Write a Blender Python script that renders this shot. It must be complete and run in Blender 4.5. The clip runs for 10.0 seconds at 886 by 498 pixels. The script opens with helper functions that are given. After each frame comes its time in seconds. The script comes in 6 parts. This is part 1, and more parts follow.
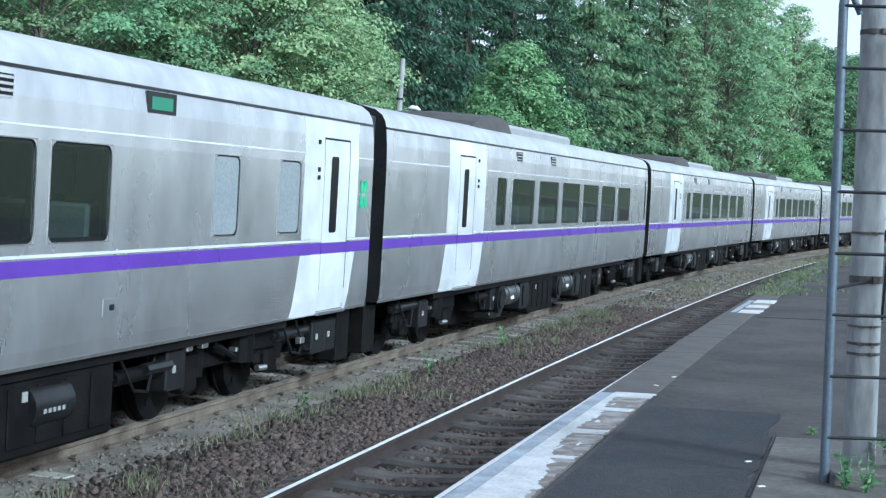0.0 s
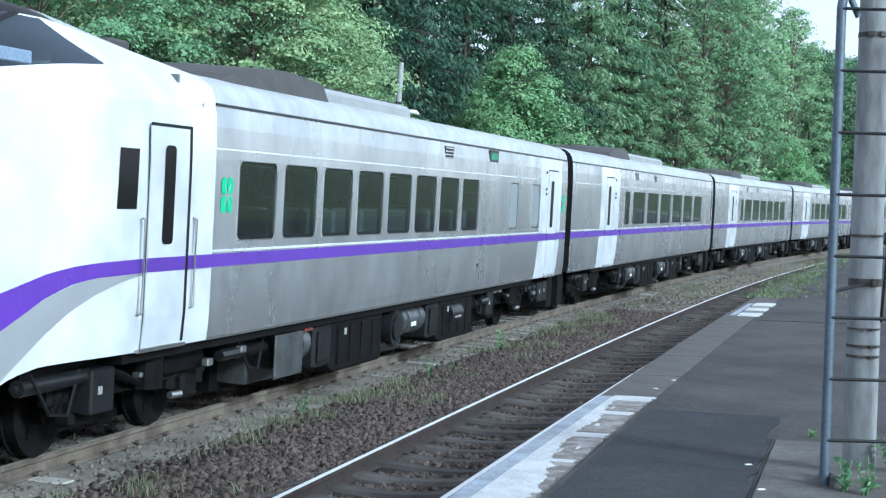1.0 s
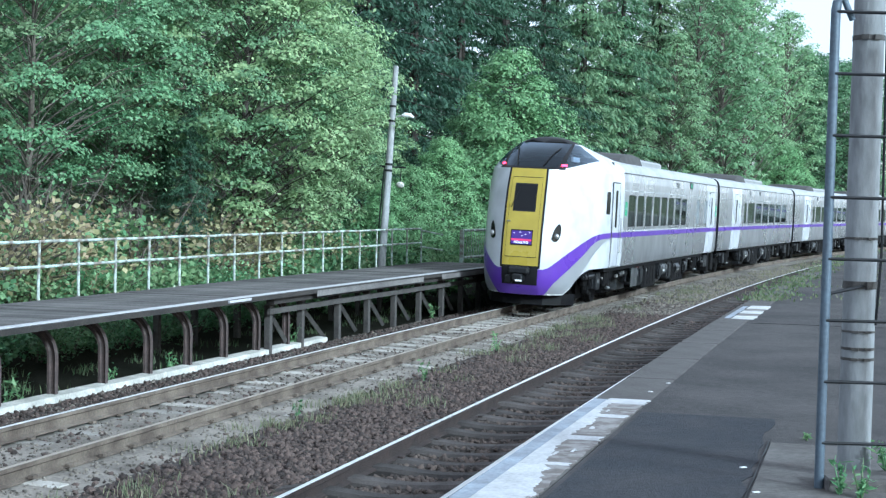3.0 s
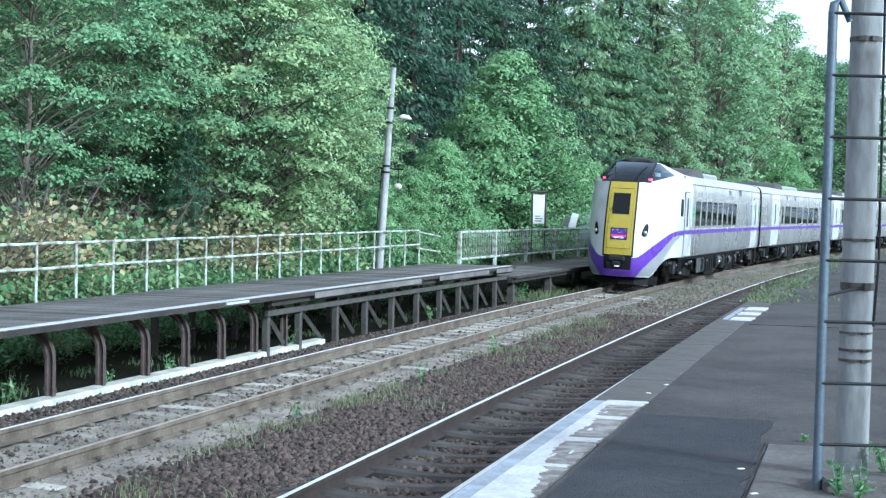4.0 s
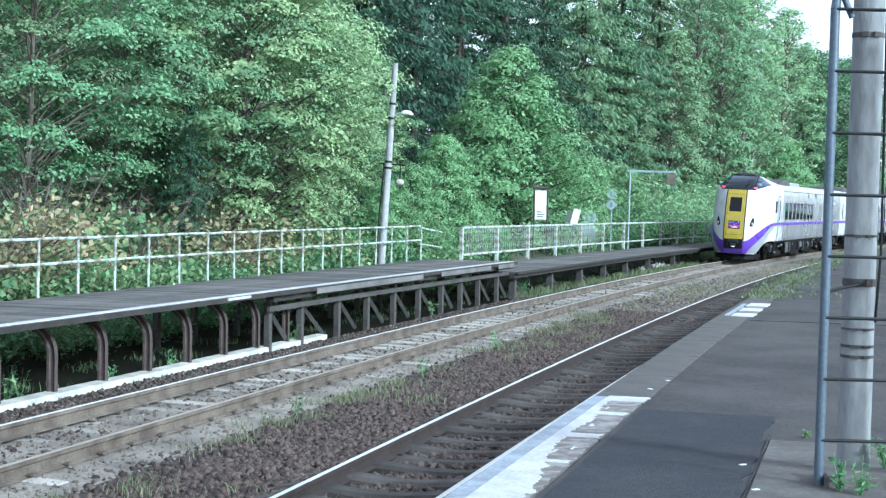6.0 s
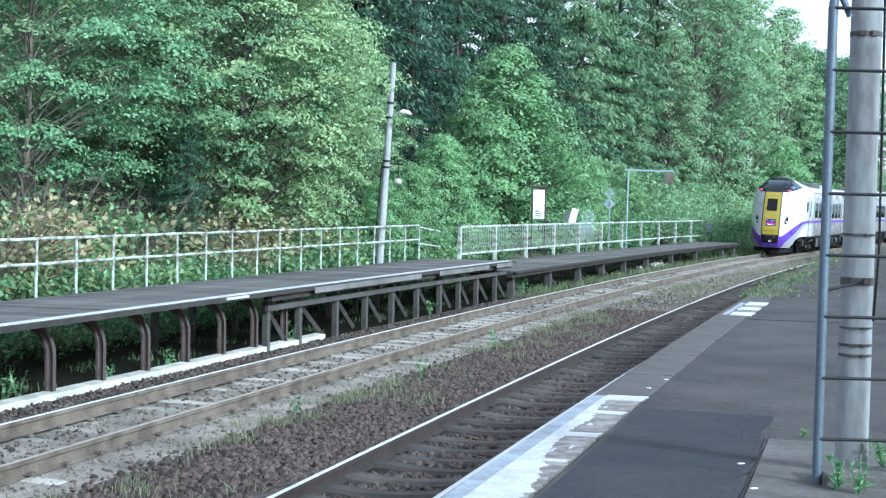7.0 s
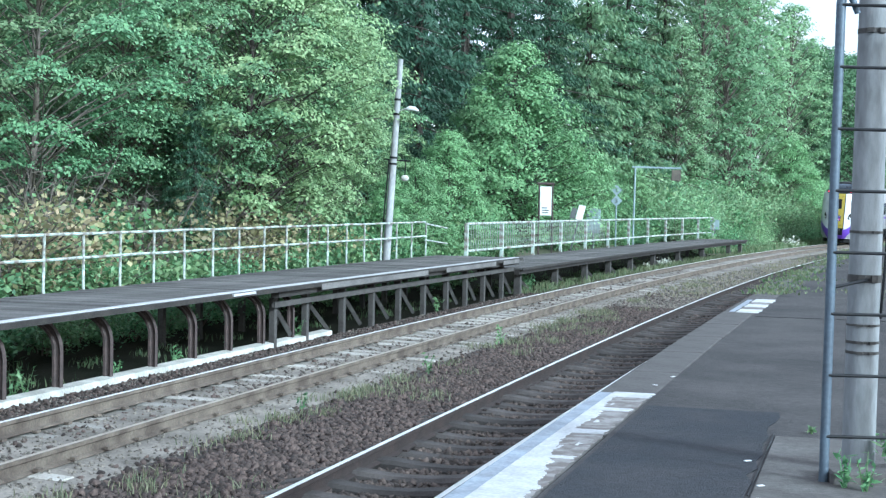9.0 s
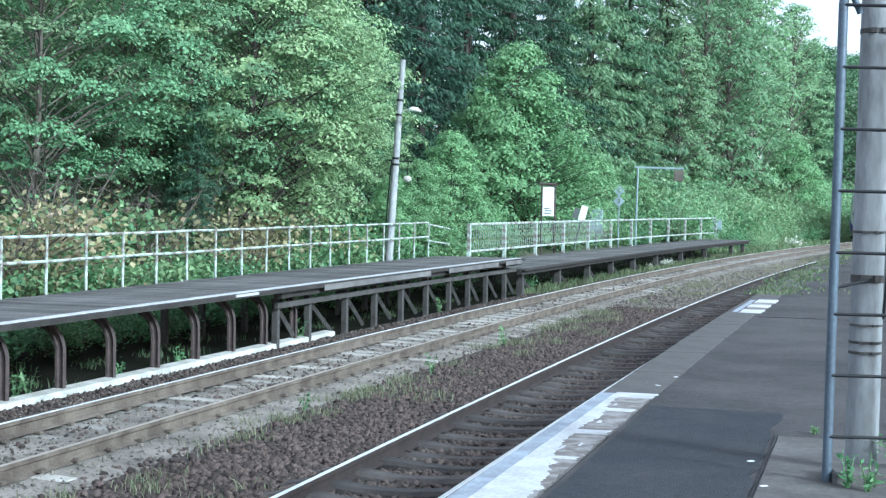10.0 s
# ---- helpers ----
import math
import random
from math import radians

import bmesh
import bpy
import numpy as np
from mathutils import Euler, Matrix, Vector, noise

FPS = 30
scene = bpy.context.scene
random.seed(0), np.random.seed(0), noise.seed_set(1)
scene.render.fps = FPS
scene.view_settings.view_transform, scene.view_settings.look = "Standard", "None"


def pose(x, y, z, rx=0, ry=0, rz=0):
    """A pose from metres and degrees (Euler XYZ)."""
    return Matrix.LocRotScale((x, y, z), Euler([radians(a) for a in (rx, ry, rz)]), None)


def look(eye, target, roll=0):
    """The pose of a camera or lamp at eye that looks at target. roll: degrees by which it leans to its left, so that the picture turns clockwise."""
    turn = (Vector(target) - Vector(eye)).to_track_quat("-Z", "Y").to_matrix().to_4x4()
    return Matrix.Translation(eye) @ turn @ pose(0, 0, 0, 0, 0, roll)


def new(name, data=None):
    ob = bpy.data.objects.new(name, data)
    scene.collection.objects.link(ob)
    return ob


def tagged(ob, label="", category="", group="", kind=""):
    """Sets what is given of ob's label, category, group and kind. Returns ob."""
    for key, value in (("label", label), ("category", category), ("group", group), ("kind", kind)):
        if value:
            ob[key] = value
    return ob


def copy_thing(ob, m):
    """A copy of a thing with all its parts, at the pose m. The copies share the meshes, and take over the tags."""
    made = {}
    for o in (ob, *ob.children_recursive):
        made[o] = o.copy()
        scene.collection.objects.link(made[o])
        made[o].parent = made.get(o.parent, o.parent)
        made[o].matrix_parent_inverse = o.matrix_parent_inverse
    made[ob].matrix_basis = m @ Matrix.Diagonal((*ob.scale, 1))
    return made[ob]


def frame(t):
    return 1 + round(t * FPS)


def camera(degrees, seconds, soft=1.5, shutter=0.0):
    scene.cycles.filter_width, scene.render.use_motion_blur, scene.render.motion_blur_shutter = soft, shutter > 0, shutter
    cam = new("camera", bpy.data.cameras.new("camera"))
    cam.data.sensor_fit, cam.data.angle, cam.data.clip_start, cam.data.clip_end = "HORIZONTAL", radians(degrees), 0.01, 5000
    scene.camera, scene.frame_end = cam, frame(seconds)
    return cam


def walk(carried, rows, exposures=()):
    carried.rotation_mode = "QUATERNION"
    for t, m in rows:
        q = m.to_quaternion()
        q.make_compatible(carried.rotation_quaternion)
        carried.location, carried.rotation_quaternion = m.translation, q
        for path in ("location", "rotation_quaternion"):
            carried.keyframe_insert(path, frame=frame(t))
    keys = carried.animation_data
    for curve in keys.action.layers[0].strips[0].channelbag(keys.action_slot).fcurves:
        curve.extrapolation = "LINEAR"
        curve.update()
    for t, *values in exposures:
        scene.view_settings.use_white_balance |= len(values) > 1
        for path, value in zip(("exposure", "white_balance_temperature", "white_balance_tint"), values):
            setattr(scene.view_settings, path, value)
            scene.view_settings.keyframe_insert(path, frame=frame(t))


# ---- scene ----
# The camera is held by hand at one spot; only its direction wavers. Degrees: turn, tilt, lean.
EYE = Vector((0.0, 0.0, 2.245))
cam = camera(32.70, 10.0, soft=1.3)


def aim(turn, tilt, lean):
    a, b = radians(turn), radians(tilt)
    way = Vector((math.sin(a) * math.cos(b), math.cos(a) * math.cos(b), math.sin(b)))
    return look(EYE, EYE + 10 * way, lean)


walk(cam, [(t, aim(a, b, c)) for t, a, b, c in [
    (0, 0.044, -1.839, 1.24), (0.5, 0.072, -1.781, 1.178), (1, 0.077, -1.689, 1.063), (1.5, 0.141, -1.621, 1.059), (2, 0.124, -1.597, 1.198),
    (2.5, 0.177, -1.594, 1.103), (4, 0.354, -1.498, 0.964), (4.5, 0.228, -1.523, 1.042), (5, 0.123, -1.57, 1.109), (5.5, 0.201, -1.624, 1.067),
    (7, 0.357, -1.688, 0.956), (7.5, 0.221, -1.702, 1.11), (8, 0.062, -1.799, 1.104), (8.5, 0.069, -1.85, 1.032), (9, 0.098, -1.819, 1.028),
    (9.5, 0.065, -1.791, 1.012), (10, 0.0, -1.797, 0.958)]],
     exposures=[(0, 0.66, 4880, -6), (1, 0.72, 4880, -6), (2, 0.68, 4880, -6), (2.5, 0.74, 4880, -6), (4.5, 1.02, 4880, -6), (7.5, 1.08, 4880, -6), (10, 1.02, 4880, -6)])

# ---- light: open shade under a bright evening sky ----
world = bpy.data.worlds.new("sky")
scene.world = world
world.use_nodes = True
wn = world.node_tree.nodes
sky = wn.new("ShaderNodeTexSky")
sky.sky_type, sky.sun_disc = "NISHITA", False
sky.sun_elevation, sky.sun_rotation = radians(25), radians(133)
sky.air_density, sky.dust_density, sky.ozone_density = 0.8, 2.5, 0.8
wn["Background"].inputs["Strength"].default_value = 0.128
haze = wn.new("ShaderNodeMix")  # thin white cloud over the whole sky
haze.data_type = "RGBA"
haze.inputs["Factor"].default_value, haze.inputs["B"].default_value = 0.5, (8.6, 7.2, 6.6, 1)
world.node_tree.links.new(sky.outputs[0], haze.inputs["A"])
world.node_tree.links.new(haze.outputs["Result"], wn["Background"].inputs["Color"])
sun = new("sun", bpy.data.lights.new("sun", "SUN"))
sun.data.energy, sun.data.angle, sun.data.color = 2.7, radians(10), (1.0, 0.96, 0.91)
sun.matrix_world = look((46, -43, 29), (0, 0, 0))


# ---- materials ----
def material(name, base, rough=0.6, metal=0.0, spots=None, scale=4.0, amount=0.6, fine=40.0, bump=0.0, bump_scale=60.0,
             random_by="", spread=0.0, stretch=(1, 1, 1), spec=0.5, edge=0.15):
    """A surface with two scales of colour change, roughness change and fine relief, in object space."""
    m = bpy.data.materials.new(name)
    m.use_nodes = True
    n, l = m.node_tree.nodes, m.node_tree.links
    b = n["Principled BSDF"]
    b.inputs["Roughness"].default_value, b.inputs["Metallic"].default_value = rough, metal
    b.inputs["Specular IOR Level"].default_value = spec
    tc = n.new("ShaderNodeTexCoord")
    mp = n.new("ShaderNodeMapping")
    mp.inputs["Scale"].default_value = stretch
    l.new(tc.outputs["Object"], mp.inputs["Vector"])
    big, small = n.new("ShaderNodeTexNoise"), n.new("ShaderNodeTexNoise")
    for t, s in ((big, scale), (small, fine)):
        t.inputs["Scale"].default_value, t.inputs["Detail"].default_value = s, 5
        l.new(mp.outputs[0], t.inputs["Vector"])
    spots = spots or tuple(0.75 * v for v in base)
    ramp = n.new("ShaderNodeMapRange")
    ramp.inputs["From Min"].default_value, ramp.inputs["From Max"].default_value = 0.5 - edge, 0.5 + edge
    l.new(big.outputs["Fac"], ramp.inputs["Value"])
    mul = n.new("ShaderNodeMath")
    mul.operation = "MULTIPLY"
    mul.inputs[1].default_value = amount
    l.new(ramp.outputs[0], mul.inputs[0])
    mix = n.new("ShaderNodeMix")
    mix.data_type = "RGBA"
    mix.inputs["A"].default_value, mix.inputs["B"].default_value = (*base, 1), (*spots, 1)
    l.new(mul.outputs[0], mix.inputs["Factor"])
    fm = n.new("ShaderNodeMix")
    fm.data_type, fm.blend_type = "RGBA", "MULTIPLY"
    fr = n.new("ShaderNodeMapRange")
    fr.inputs["From Min"].default_value, fr.inputs["From Max"].default_value = 0.3, 0.7
    fr.inputs["To Min"].default_value, fr.inputs["To Max"].default_value = 1 - 0.3 * amount, 1 + 0.25 * amount
    l.new(small.outputs["Fac"], fr.inputs["Value"])
    fm.inputs["Factor"].default_value = 1.0
    l.new(mix.outputs["Result"], fm.inputs["A"])
    l.new(fr.outputs[0], fm.inputs["B"])
    out = fm.outputs["Result"]
    if random_by:
        src = n.new("ShaderNodeNewGeometry") if random_by == "island" else n.new("ShaderNodeObjectInfo")
        r = src.outputs["Random Per Island" if random_by == "island" else "Random"]
        hsv = n.new("ShaderNodeHueSaturation")
        v = n.new("ShaderNodeMapRange")
        v.inputs["To Min"].default_value, v.inputs["To Max"].default_value = 1 - spread, 1 + spread
        l.new(r, v.inputs["Value"])
        l.new(v.outputs[0], hsv.inputs["Value"])
        l.new(out, hsv.inputs["Color"])
        out = hsv.outputs[0]
    l.new(out, b.inputs["Base Color"])
    rr = n.new("ShaderNodeMapRange")
    rr.inputs["To Min"].default_value, rr.inputs["To Max"].default_value = max(rough - 0.12, 0.02), min(rough + 0.12, 1)
    l.new(big.outputs["Fac"], rr.inputs["Value"])
    l.new(rr.outputs[0], b.inputs["Roughness"])
    if bump:
        bt, bn = n.new("ShaderNodeTexNoise"), n.new("ShaderNodeBump")
        bt.inputs["Scale"].default_value, bt.inputs["Detail"].default_value = bump_scale, 6
        l.new(mp.outputs[0], bt.inputs["Vector"])
        bn.inputs["Strength"].default_value, bn.inputs["Distance"].default_value = min(bump, 1), 0.02
        l.new(bt.outputs["Fac"], bn.inputs["Height"])
        l.new(bn.outputs[0], b.inputs["Normal"])
    return m


def leaf_material(name, base, warm, see_through=0.35, spread=0.35, hue_spread=0.025):
    """Leaves: each one its own tint, each plant its own tone, light coming through."""
    m = bpy.data.materials.new(name)
    m.use_nodes = True
    n, l = m.node_tree.nodes, m.node_tree.links
    b, o = n["Principled BSDF"], n["Material Output"]
    b.inputs["Roughness"].default_value = 0.5
    b.inputs["Specular IOR Level"].default_value = 0.35
    geo, info = n.new("ShaderNodeNewGeometry"), n.new("ShaderNodeObjectInfo")
    mix, hsv, v = n.new("ShaderNodeMix"), n.new("ShaderNodeHueSaturation"), n.new("ShaderNodeMapRange")
    mix.data_type = "RGBA"
    mix.inputs["A"].default_value, mix.inputs["B"].default_value = (*base, 1), (*warm, 1)
    l.new(geo.outputs["Random Per Island"], mix.inputs["Factor"])
    v.inputs["To Min"].default_value, v.inputs["To Max"].default_value = 1 - spread, 1 + spread
    l.new(info.outputs["Random"], v.inputs["Value"])
    l.new(v.outputs[0], hsv.inputs["Value"])
    hue, tone = n.new("ShaderNodeMapRange"), n.new("ShaderNodeTexWhiteNoise")
    tone.noise_dimensions = "1D"
    l.new(info.outputs["Random"], tone.inputs["W"])
    hue.inputs["To Min"].default_value, hue.inputs["To Max"].default_value = 0.5 - hue_spread, 0.5 + hue_spread
    l.new(tone.outputs["Value"], hue.inputs["Value"])
    l.new(hue.outputs[0], hsv.inputs["Hue"])
    l.new(mix.outputs["Result"], hsv.inputs["Color"])
    l.new(hsv.outputs[0], b.inputs["Base Color"])
    tr, ms = n.new("ShaderNodeBsdfTranslucent"), n.new("ShaderNodeMixShader")
    l.new(hsv.outputs[0], tr.inputs["Color"])
    ms.inputs[0].default_value = see_through
    l.new(b.outputs[0], ms.inputs[1])
    l.new(tr.outputs[0], ms.inputs[2])
    l.new(ms.outputs[0], o.inputs["Surface"])
    return m


def glass_material(name, tint, gloss=2.1, sheen=(1, 1, 1)):
    m = bpy.data.materials.new(name)
    m.use_nodes = True
    n, l = m.node_tree.nodes, m.node_tree.links
    n.remove(n["Principled BSDF"])
    fr, t, g, ms = n.new("ShaderNodeFresnel"), n.new("ShaderNodeBsdfTransparent"), n.new("ShaderNodeBsdfGlossy"), n.new("ShaderNodeMixShader")
    fr.inputs["IOR"].default_value = gloss
    t.inputs["Color"].default_value = (*tint, 1)
    g.inputs["Color"].default_value, g.inputs["Roughness"].default_value = (*sheen, 1), 0.03
    l.new(fr.outputs[0], ms.inputs[0])
    l.new(t.outputs[0], ms.inputs[1])
    l.new(g.outputs[0], ms.inputs[2])
    l.new(ms.outputs[0], n["Material Output"].inputs["Surface"])
    return m


def glow_material(name, color, strength):
    m = bpy.data.materials.new(name)
    m.use_nodes = True
    b = m.node_tree.nodes["Principled BSDF"]
    b.inputs["Base Color"].default_value = (*color, 1)
    b.inputs["Emission Color"].default_value, b.inputs["Emission Strength"].default_value = (*color, 1), strength
    return m


STEEL = material("brushed_stainless", (0.73, 0.74, 0.76), 0.28, 0.86, (0.58, 0.59, 0.62), 0.55, 0.6, 2.0, stretch=(1, 1.0, 0.6))
WHITE = material("white_paint", (0.57, 0.585, 0.62), 0.2, 0.0, (0.48, 0.495, 0.53), 0.5, 0.6, 1.5)
PURPLE = material("purple_paint", (0.095, 0.038, 0.32), 0.30, 0.0, (0.085, 0.034, 0.29), 1.2, 0.3, 3)
GREY = material("grey_paint", (0.31, 0.32, 0.34), 0.35, 0.2, None, 0.8, 0.15, 2)
ROOFPAINT = material("dull_roof_paint", (0.44, 0.45, 0.47), 0.4, 0.2, (0.34, 0.35, 0.37), 0.7, 0.6, 3)
YELLOW = material("yellow_paint", (0.37, 0.29, 0.035), 0.3, 0.0, (0.31, 0.24, 0.03), 1.2, 0.3, 4)
BLACK = material("black_rubber", (0.009, 0.009, 0.011), 0.5, 0.0, None, 6, 0.4, spec=0.2)
UNDER = material("underframe_black", (0.005, 0.005, 0.006), 0.6, 0.0, (0.012, 0.011, 0.010), 3, 0.7, 20, 0.1, 40, spec=0.08)
UNDERGREY = material("equipment_grey", (0.022, 0.023, 0.026), 0.36, 0.3, (0.012, 0.012, 0.012), 3, 0.7, 20, spec=0.3)
TANKGREY = material("tank_grey", (0.13, 0.135, 0.14), 0.36, 0.5, (0.05, 0.05, 0.05), 4, 0.7, 20)
METAL = material("bare_metal", (0.5, 0.5, 0.5), 0.35, 0.9, None, 8, 0.4)
ROOFGREY = material("roof_unit_grey", (0.055, 0.052, 0.053), 0.7, 0.0, (0.035, 0.033, 0.033), 2, 0.6)
SILVER = material("roof_unit_silver", (0.45, 0.46, 0.47), 0.4, 0.6, None, 3, 0.4)
GREEN_MARK = material("green_film", (0.06, 0.46, 0.22), 0.4)
PANE = glass_material("train_glass", (0.42, 0.52, 0.49), 2.4, (0.88, 1.0, 0.96))
FROST = material("frosted_glass", (0.25, 0.275, 0.295), 0.2, 0.0, (0.20, 0.225, 0.25), 2, 0.5)
LAMPPOST = material("pale_post_concrete", (0.34, 0.35, 0.36), 0.85, 0.0, (0.22, 0.22, 0.22), 3, 0.7, 25, 0.2, 60, stretch=(1, 1, 0.3))
CABGLASS = glass_material("cab_glass", (0.10, 0.13, 0.17), 1.55, (0.75, 0.87, 1.0))
CABSIDE = glass_material("cab_side_glass", (0.62, 0.70, 0.82), 1.9, (0.72, 0.86, 1.0))
DARKGLASS = material("dark_glass", (0.008, 0.008, 0.009), 0.14, 0.0, None, 2, 0.2, 4, spec=0.22)
INTERIOR = material("train_interior", (0.12, 0.135, 0.135), 0.8)
REDGLOW = glow_material("tail_lamp_red", (1.0, 0.03, 0.08), 4.0)
DISPLAY = glow_material("display_blue", (0.04, 0.015, 0.16), 0.3)
DISPLAYTEXT = glow_material("display_white", (0.9, 0.9, 1.0), 0.7)
DISPLAYRED = glow_material("display_red", (0.5, 0.03, 0.12), 0.35)
LED = glow_material("green_led", (0.05, 0.20, 0.12), 0.04)
RAILTOP = material("polished_rail", (0.9, 0.9, 0.9), 0.35, 0.5, None, 3, 0.2)
DULLTOP = material("dull_rail_head", (0.38, 0.34, 0.29), 0.55, 0.4, (0.26, 0.22, 0.18), 4, 0.6)
GAPRUBBER = material("gap_cover_rubber", (0.05, 0.051, 0.055), 0.45, 0.0, (0.025, 0.025, 0.027), 3, 0.6, 20)
# near-black: the shade under the timber platform is put into this colour
SHADESOIL = material("shaded_earth", (0.014, 0.015, 0.011), 0.95, 0.0, (0.028, 0.027, 0.02), 1.5, 0.7, 20, 0.5, 20, spec=0.05)
POSTWOOD = material("grey_timber", (0.075, 0.07, 0.066), 0.9, 0.0, (0.045, 0.04, 0.038), 3, 0.8, 25, 0.3, 40)
RUST = material("rail_rust", (0.042, 0.028, 0.024), 0.85, 0.0, (0.024, 0.018, 0.017), 5, 0.8, 40, 0.3, 80)
PALERUST = material("dusty_rail", (0.165, 0.136, 0.108), 0.9, 0.0, (0.07, 0.053, 0.042), 3, 0.9, 40, 0.3, 80)
SLEEPER_DARK = material("dark_sleeper", (0.066, 0.057, 0.053), 0.9, 0.0, (0.036, 0.031, 0.029), 5, 0.8, 60, 0.4, 60, "object", 0.35)
SLEEPER_PALE = material("pale_sleeper", (0.33, 0.315, 0.29), 0.9, 0.0, (0.24, 0.22, 0.19), 5, 0.8, 50, 0.4, 60, "object", 0.3)
STONE_DARK = material("dark_ballast_stone", (0.072, 0.051, 0.043), 0.9, 0.0, (0.048, 0.039, 0.035), 6, 0.5, 60, 0.3, 60, "island", 0.65)
STONE_PALE = material("pale_ballast_stone", (0.135, 0.12, 0.10), 0.9, 0.0, (0.16, 0.14, 0.12), 6, 0.5, 60, 0.3, 60, "island", 0.5)
STONE_OILY = material("oily_ballast_stone", (0.088, 0.066, 0.055), 0.85, 0.0, (0.025, 0.022, 0.02), 6, 0.5, 60, 0.3, 60, "island", 0.6)
CONCRETE = material("worn_concrete", (0.105, 0.098, 0.094), 0.9, 0.0, (0.062, 0.056, 0.053), 3.0, 0.9, 30, 0.25, 50)
PALECONC = material("pale_concrete", (0.58, 0.57, 0.53), 0.85, 0.0, (0.30, 0.29, 0.26), 2.5, 0.7, 30, 0.25, 50)
COPING = material("worn_coping", (0.086, 0.079, 0.077), 0.92, 0.0, (0.055, 0.049, 0.048), 2.0, 0.9, 35, 0.35, 50)
PATCHY = material("flaking_edge_paint", (0.125, 0.108, 0.10), 0.85, 0.0, (0.36, 0.35, 0.35), 9.0, 0.5, 60, 0.25, 60, edge=0.08)
ASPHALT = material("old_asphalt", (0.076, 0.071, 0.071), 0.95, 0.0, (0.044, 0.042, 0.044), 0.9, 0.9, 26, 0.7, 70, spec=0.25)
ASPHALT_NEW = material("dark_asphalt", (0.022, 0.025, 0.033), 0.85, 0.0, (0.040, 0.040, 0.046), 2.2, 1.0, 30, 0.8, 70, spec=0.3)
DECKWOOD = material("weathered_deck", (0.128, 0.123, 0.118), 0.9, 0.0, (0.065, 0.06, 0.06), 1.2, 0.9, 30, 0.3, 40, "object", 0.45)
TARWOOD = material("tarred_timber", (0.018, 0.016, 0.015), 0.95, 0.0, (0.042, 0.036, 0.032), 3, 0.8, 25, 0.3, 40)
LEGRUST = material("rusty_bent_rail", (0.085, 0.062, 0.058), 0.85, 0.1, (0.05, 0.04, 0.038), 6, 0.8, 30, 0.2, 60)
LINEPAINT = material("white_line_paint", (0.50, 0.50, 0.52), 0.6, 0.0, (0.34, 0.34, 0.35), 5, 0.7, 40, 0.2, 60)
EDGEPAINT = material("dusty_edge_paint", (0.30, 0.335, 0.40), 0.7, 0.0, (0.16, 0.17, 0.19), 4, 0.7, 40, 0.2, 60)
WORNPAINT = material("worn_edge_paint", (0.60, 0.60, 0.61), 0.65, 0.0, (0.40, 0.40, 0.39), 5.0, 0.9, 45, 0.2, 60, edge=0.10)
FENCEPAINT = material("chipped_fence_paint", (0.46, 0.55, 0.51), 0.6, 0.0, (0.14, 0.09, 0.07), 5.5, 0.85, 24, 0.1, 50, edge=0.10)
POLECONC = material("pole_concrete", (0.25, 0.255, 0.265), 0.85, 0.0, (0.15, 0.155, 0.16), 3, 0.7, 25, 0.2, 60, stretch=(1, 1, 0.3))
PIPE = material("painted_pipe", (0.10, 0.13, 0.17), 0.5, 0.3, (0.07, 0.08, 0.10), 6, 0.6)
BARK = material("bark", (0.07, 0.058, 0.05), 0.95, 0.0, (0.04, 0.035, 0.03), 3, 0.8, 20, 0.6, 25)
DEADWOOD = material("pale_branch", (0.13, 0.112, 0.092), 0.95, 0.0, (0.08, 0.07, 0.06), 3, 0.8, 20)
SOIL = material("soil_and_grass", (0.055, 0.075, 0.03), 0.95, 0.0, (0.10, 0.085, 0.06), 0.6, 0.8, 12, 0.6, 20)
GRAVELGROUND = material("gravel_bed", (0.036, 0.028, 0.024), 0.95, 0.0, (0.06, 0.05, 0.042), 0.5, 0.8, 22, 0.9, 24)
SANDGROUND = material("sandy_bed", (0.25, 0.225, 0.195), 0.95, 0.0, (0.09, 0.08, 0.068), 1.5, 0.8, 25, 0.8, 26)
PALEGRAVEL = material("pale_crushed_stone", (0.18, 0.16, 0.135), 0.95, 0.0, (0.10, 0.088, 0.07), 0.7, 0.8, 24, 0.9, 24)
LEAF = leaf_material("broad_leaf", (0.132, 0.23, 0.10), (0.37, 0.495, 0.255), 0.34, 0.12, 0.010)
LEAF_B = leaf_material("maple_leaf", (0.090, 0.17, 0.083), (0.25, 0.385, 0.20), 0.34, 0.15)
LEAF_D = leaf_material("bright_leaf", (0.13, 0.255, 0.11), (0.33, 0.51, 0.25), 0.34, 0.10, 0.006)
# paler than LEAF: distance haze is put into the colour
LEAF_C = leaf_material("haze_tinted_leaf", (0.17, 0.30, 0.15), (0.36, 0.50, 0.29), 0.48, 0.2)
NEEDLE = leaf_material("conifer_needle", (0.115, 0.21, 0.115), (0.235, 0.34, 0.19), 0.35, 0.2)
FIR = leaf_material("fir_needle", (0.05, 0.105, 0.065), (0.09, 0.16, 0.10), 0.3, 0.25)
SHRUB = leaf_material("shrub_leaf", (0.095, 0.21, 0.095), (0.24, 0.37, 0.18))
# whitish green that includes the haze over the far embankment
SHRUB_PALE = leaf_material("haze_tinted_shrub_leaf", (0.18, 0.31, 0.15), (0.36, 0.48, 0.27), 0.4, 0.25)
DRYLEAF = leaf_material("withered_leaf", (0.42, 0.36, 0.22), (0.24, 0.26, 0.12))
GRASS = leaf_material("grass_blade", (0.10, 0.17, 0.07), (0.22, 0.23, 0.13), 0.3, 0.2)
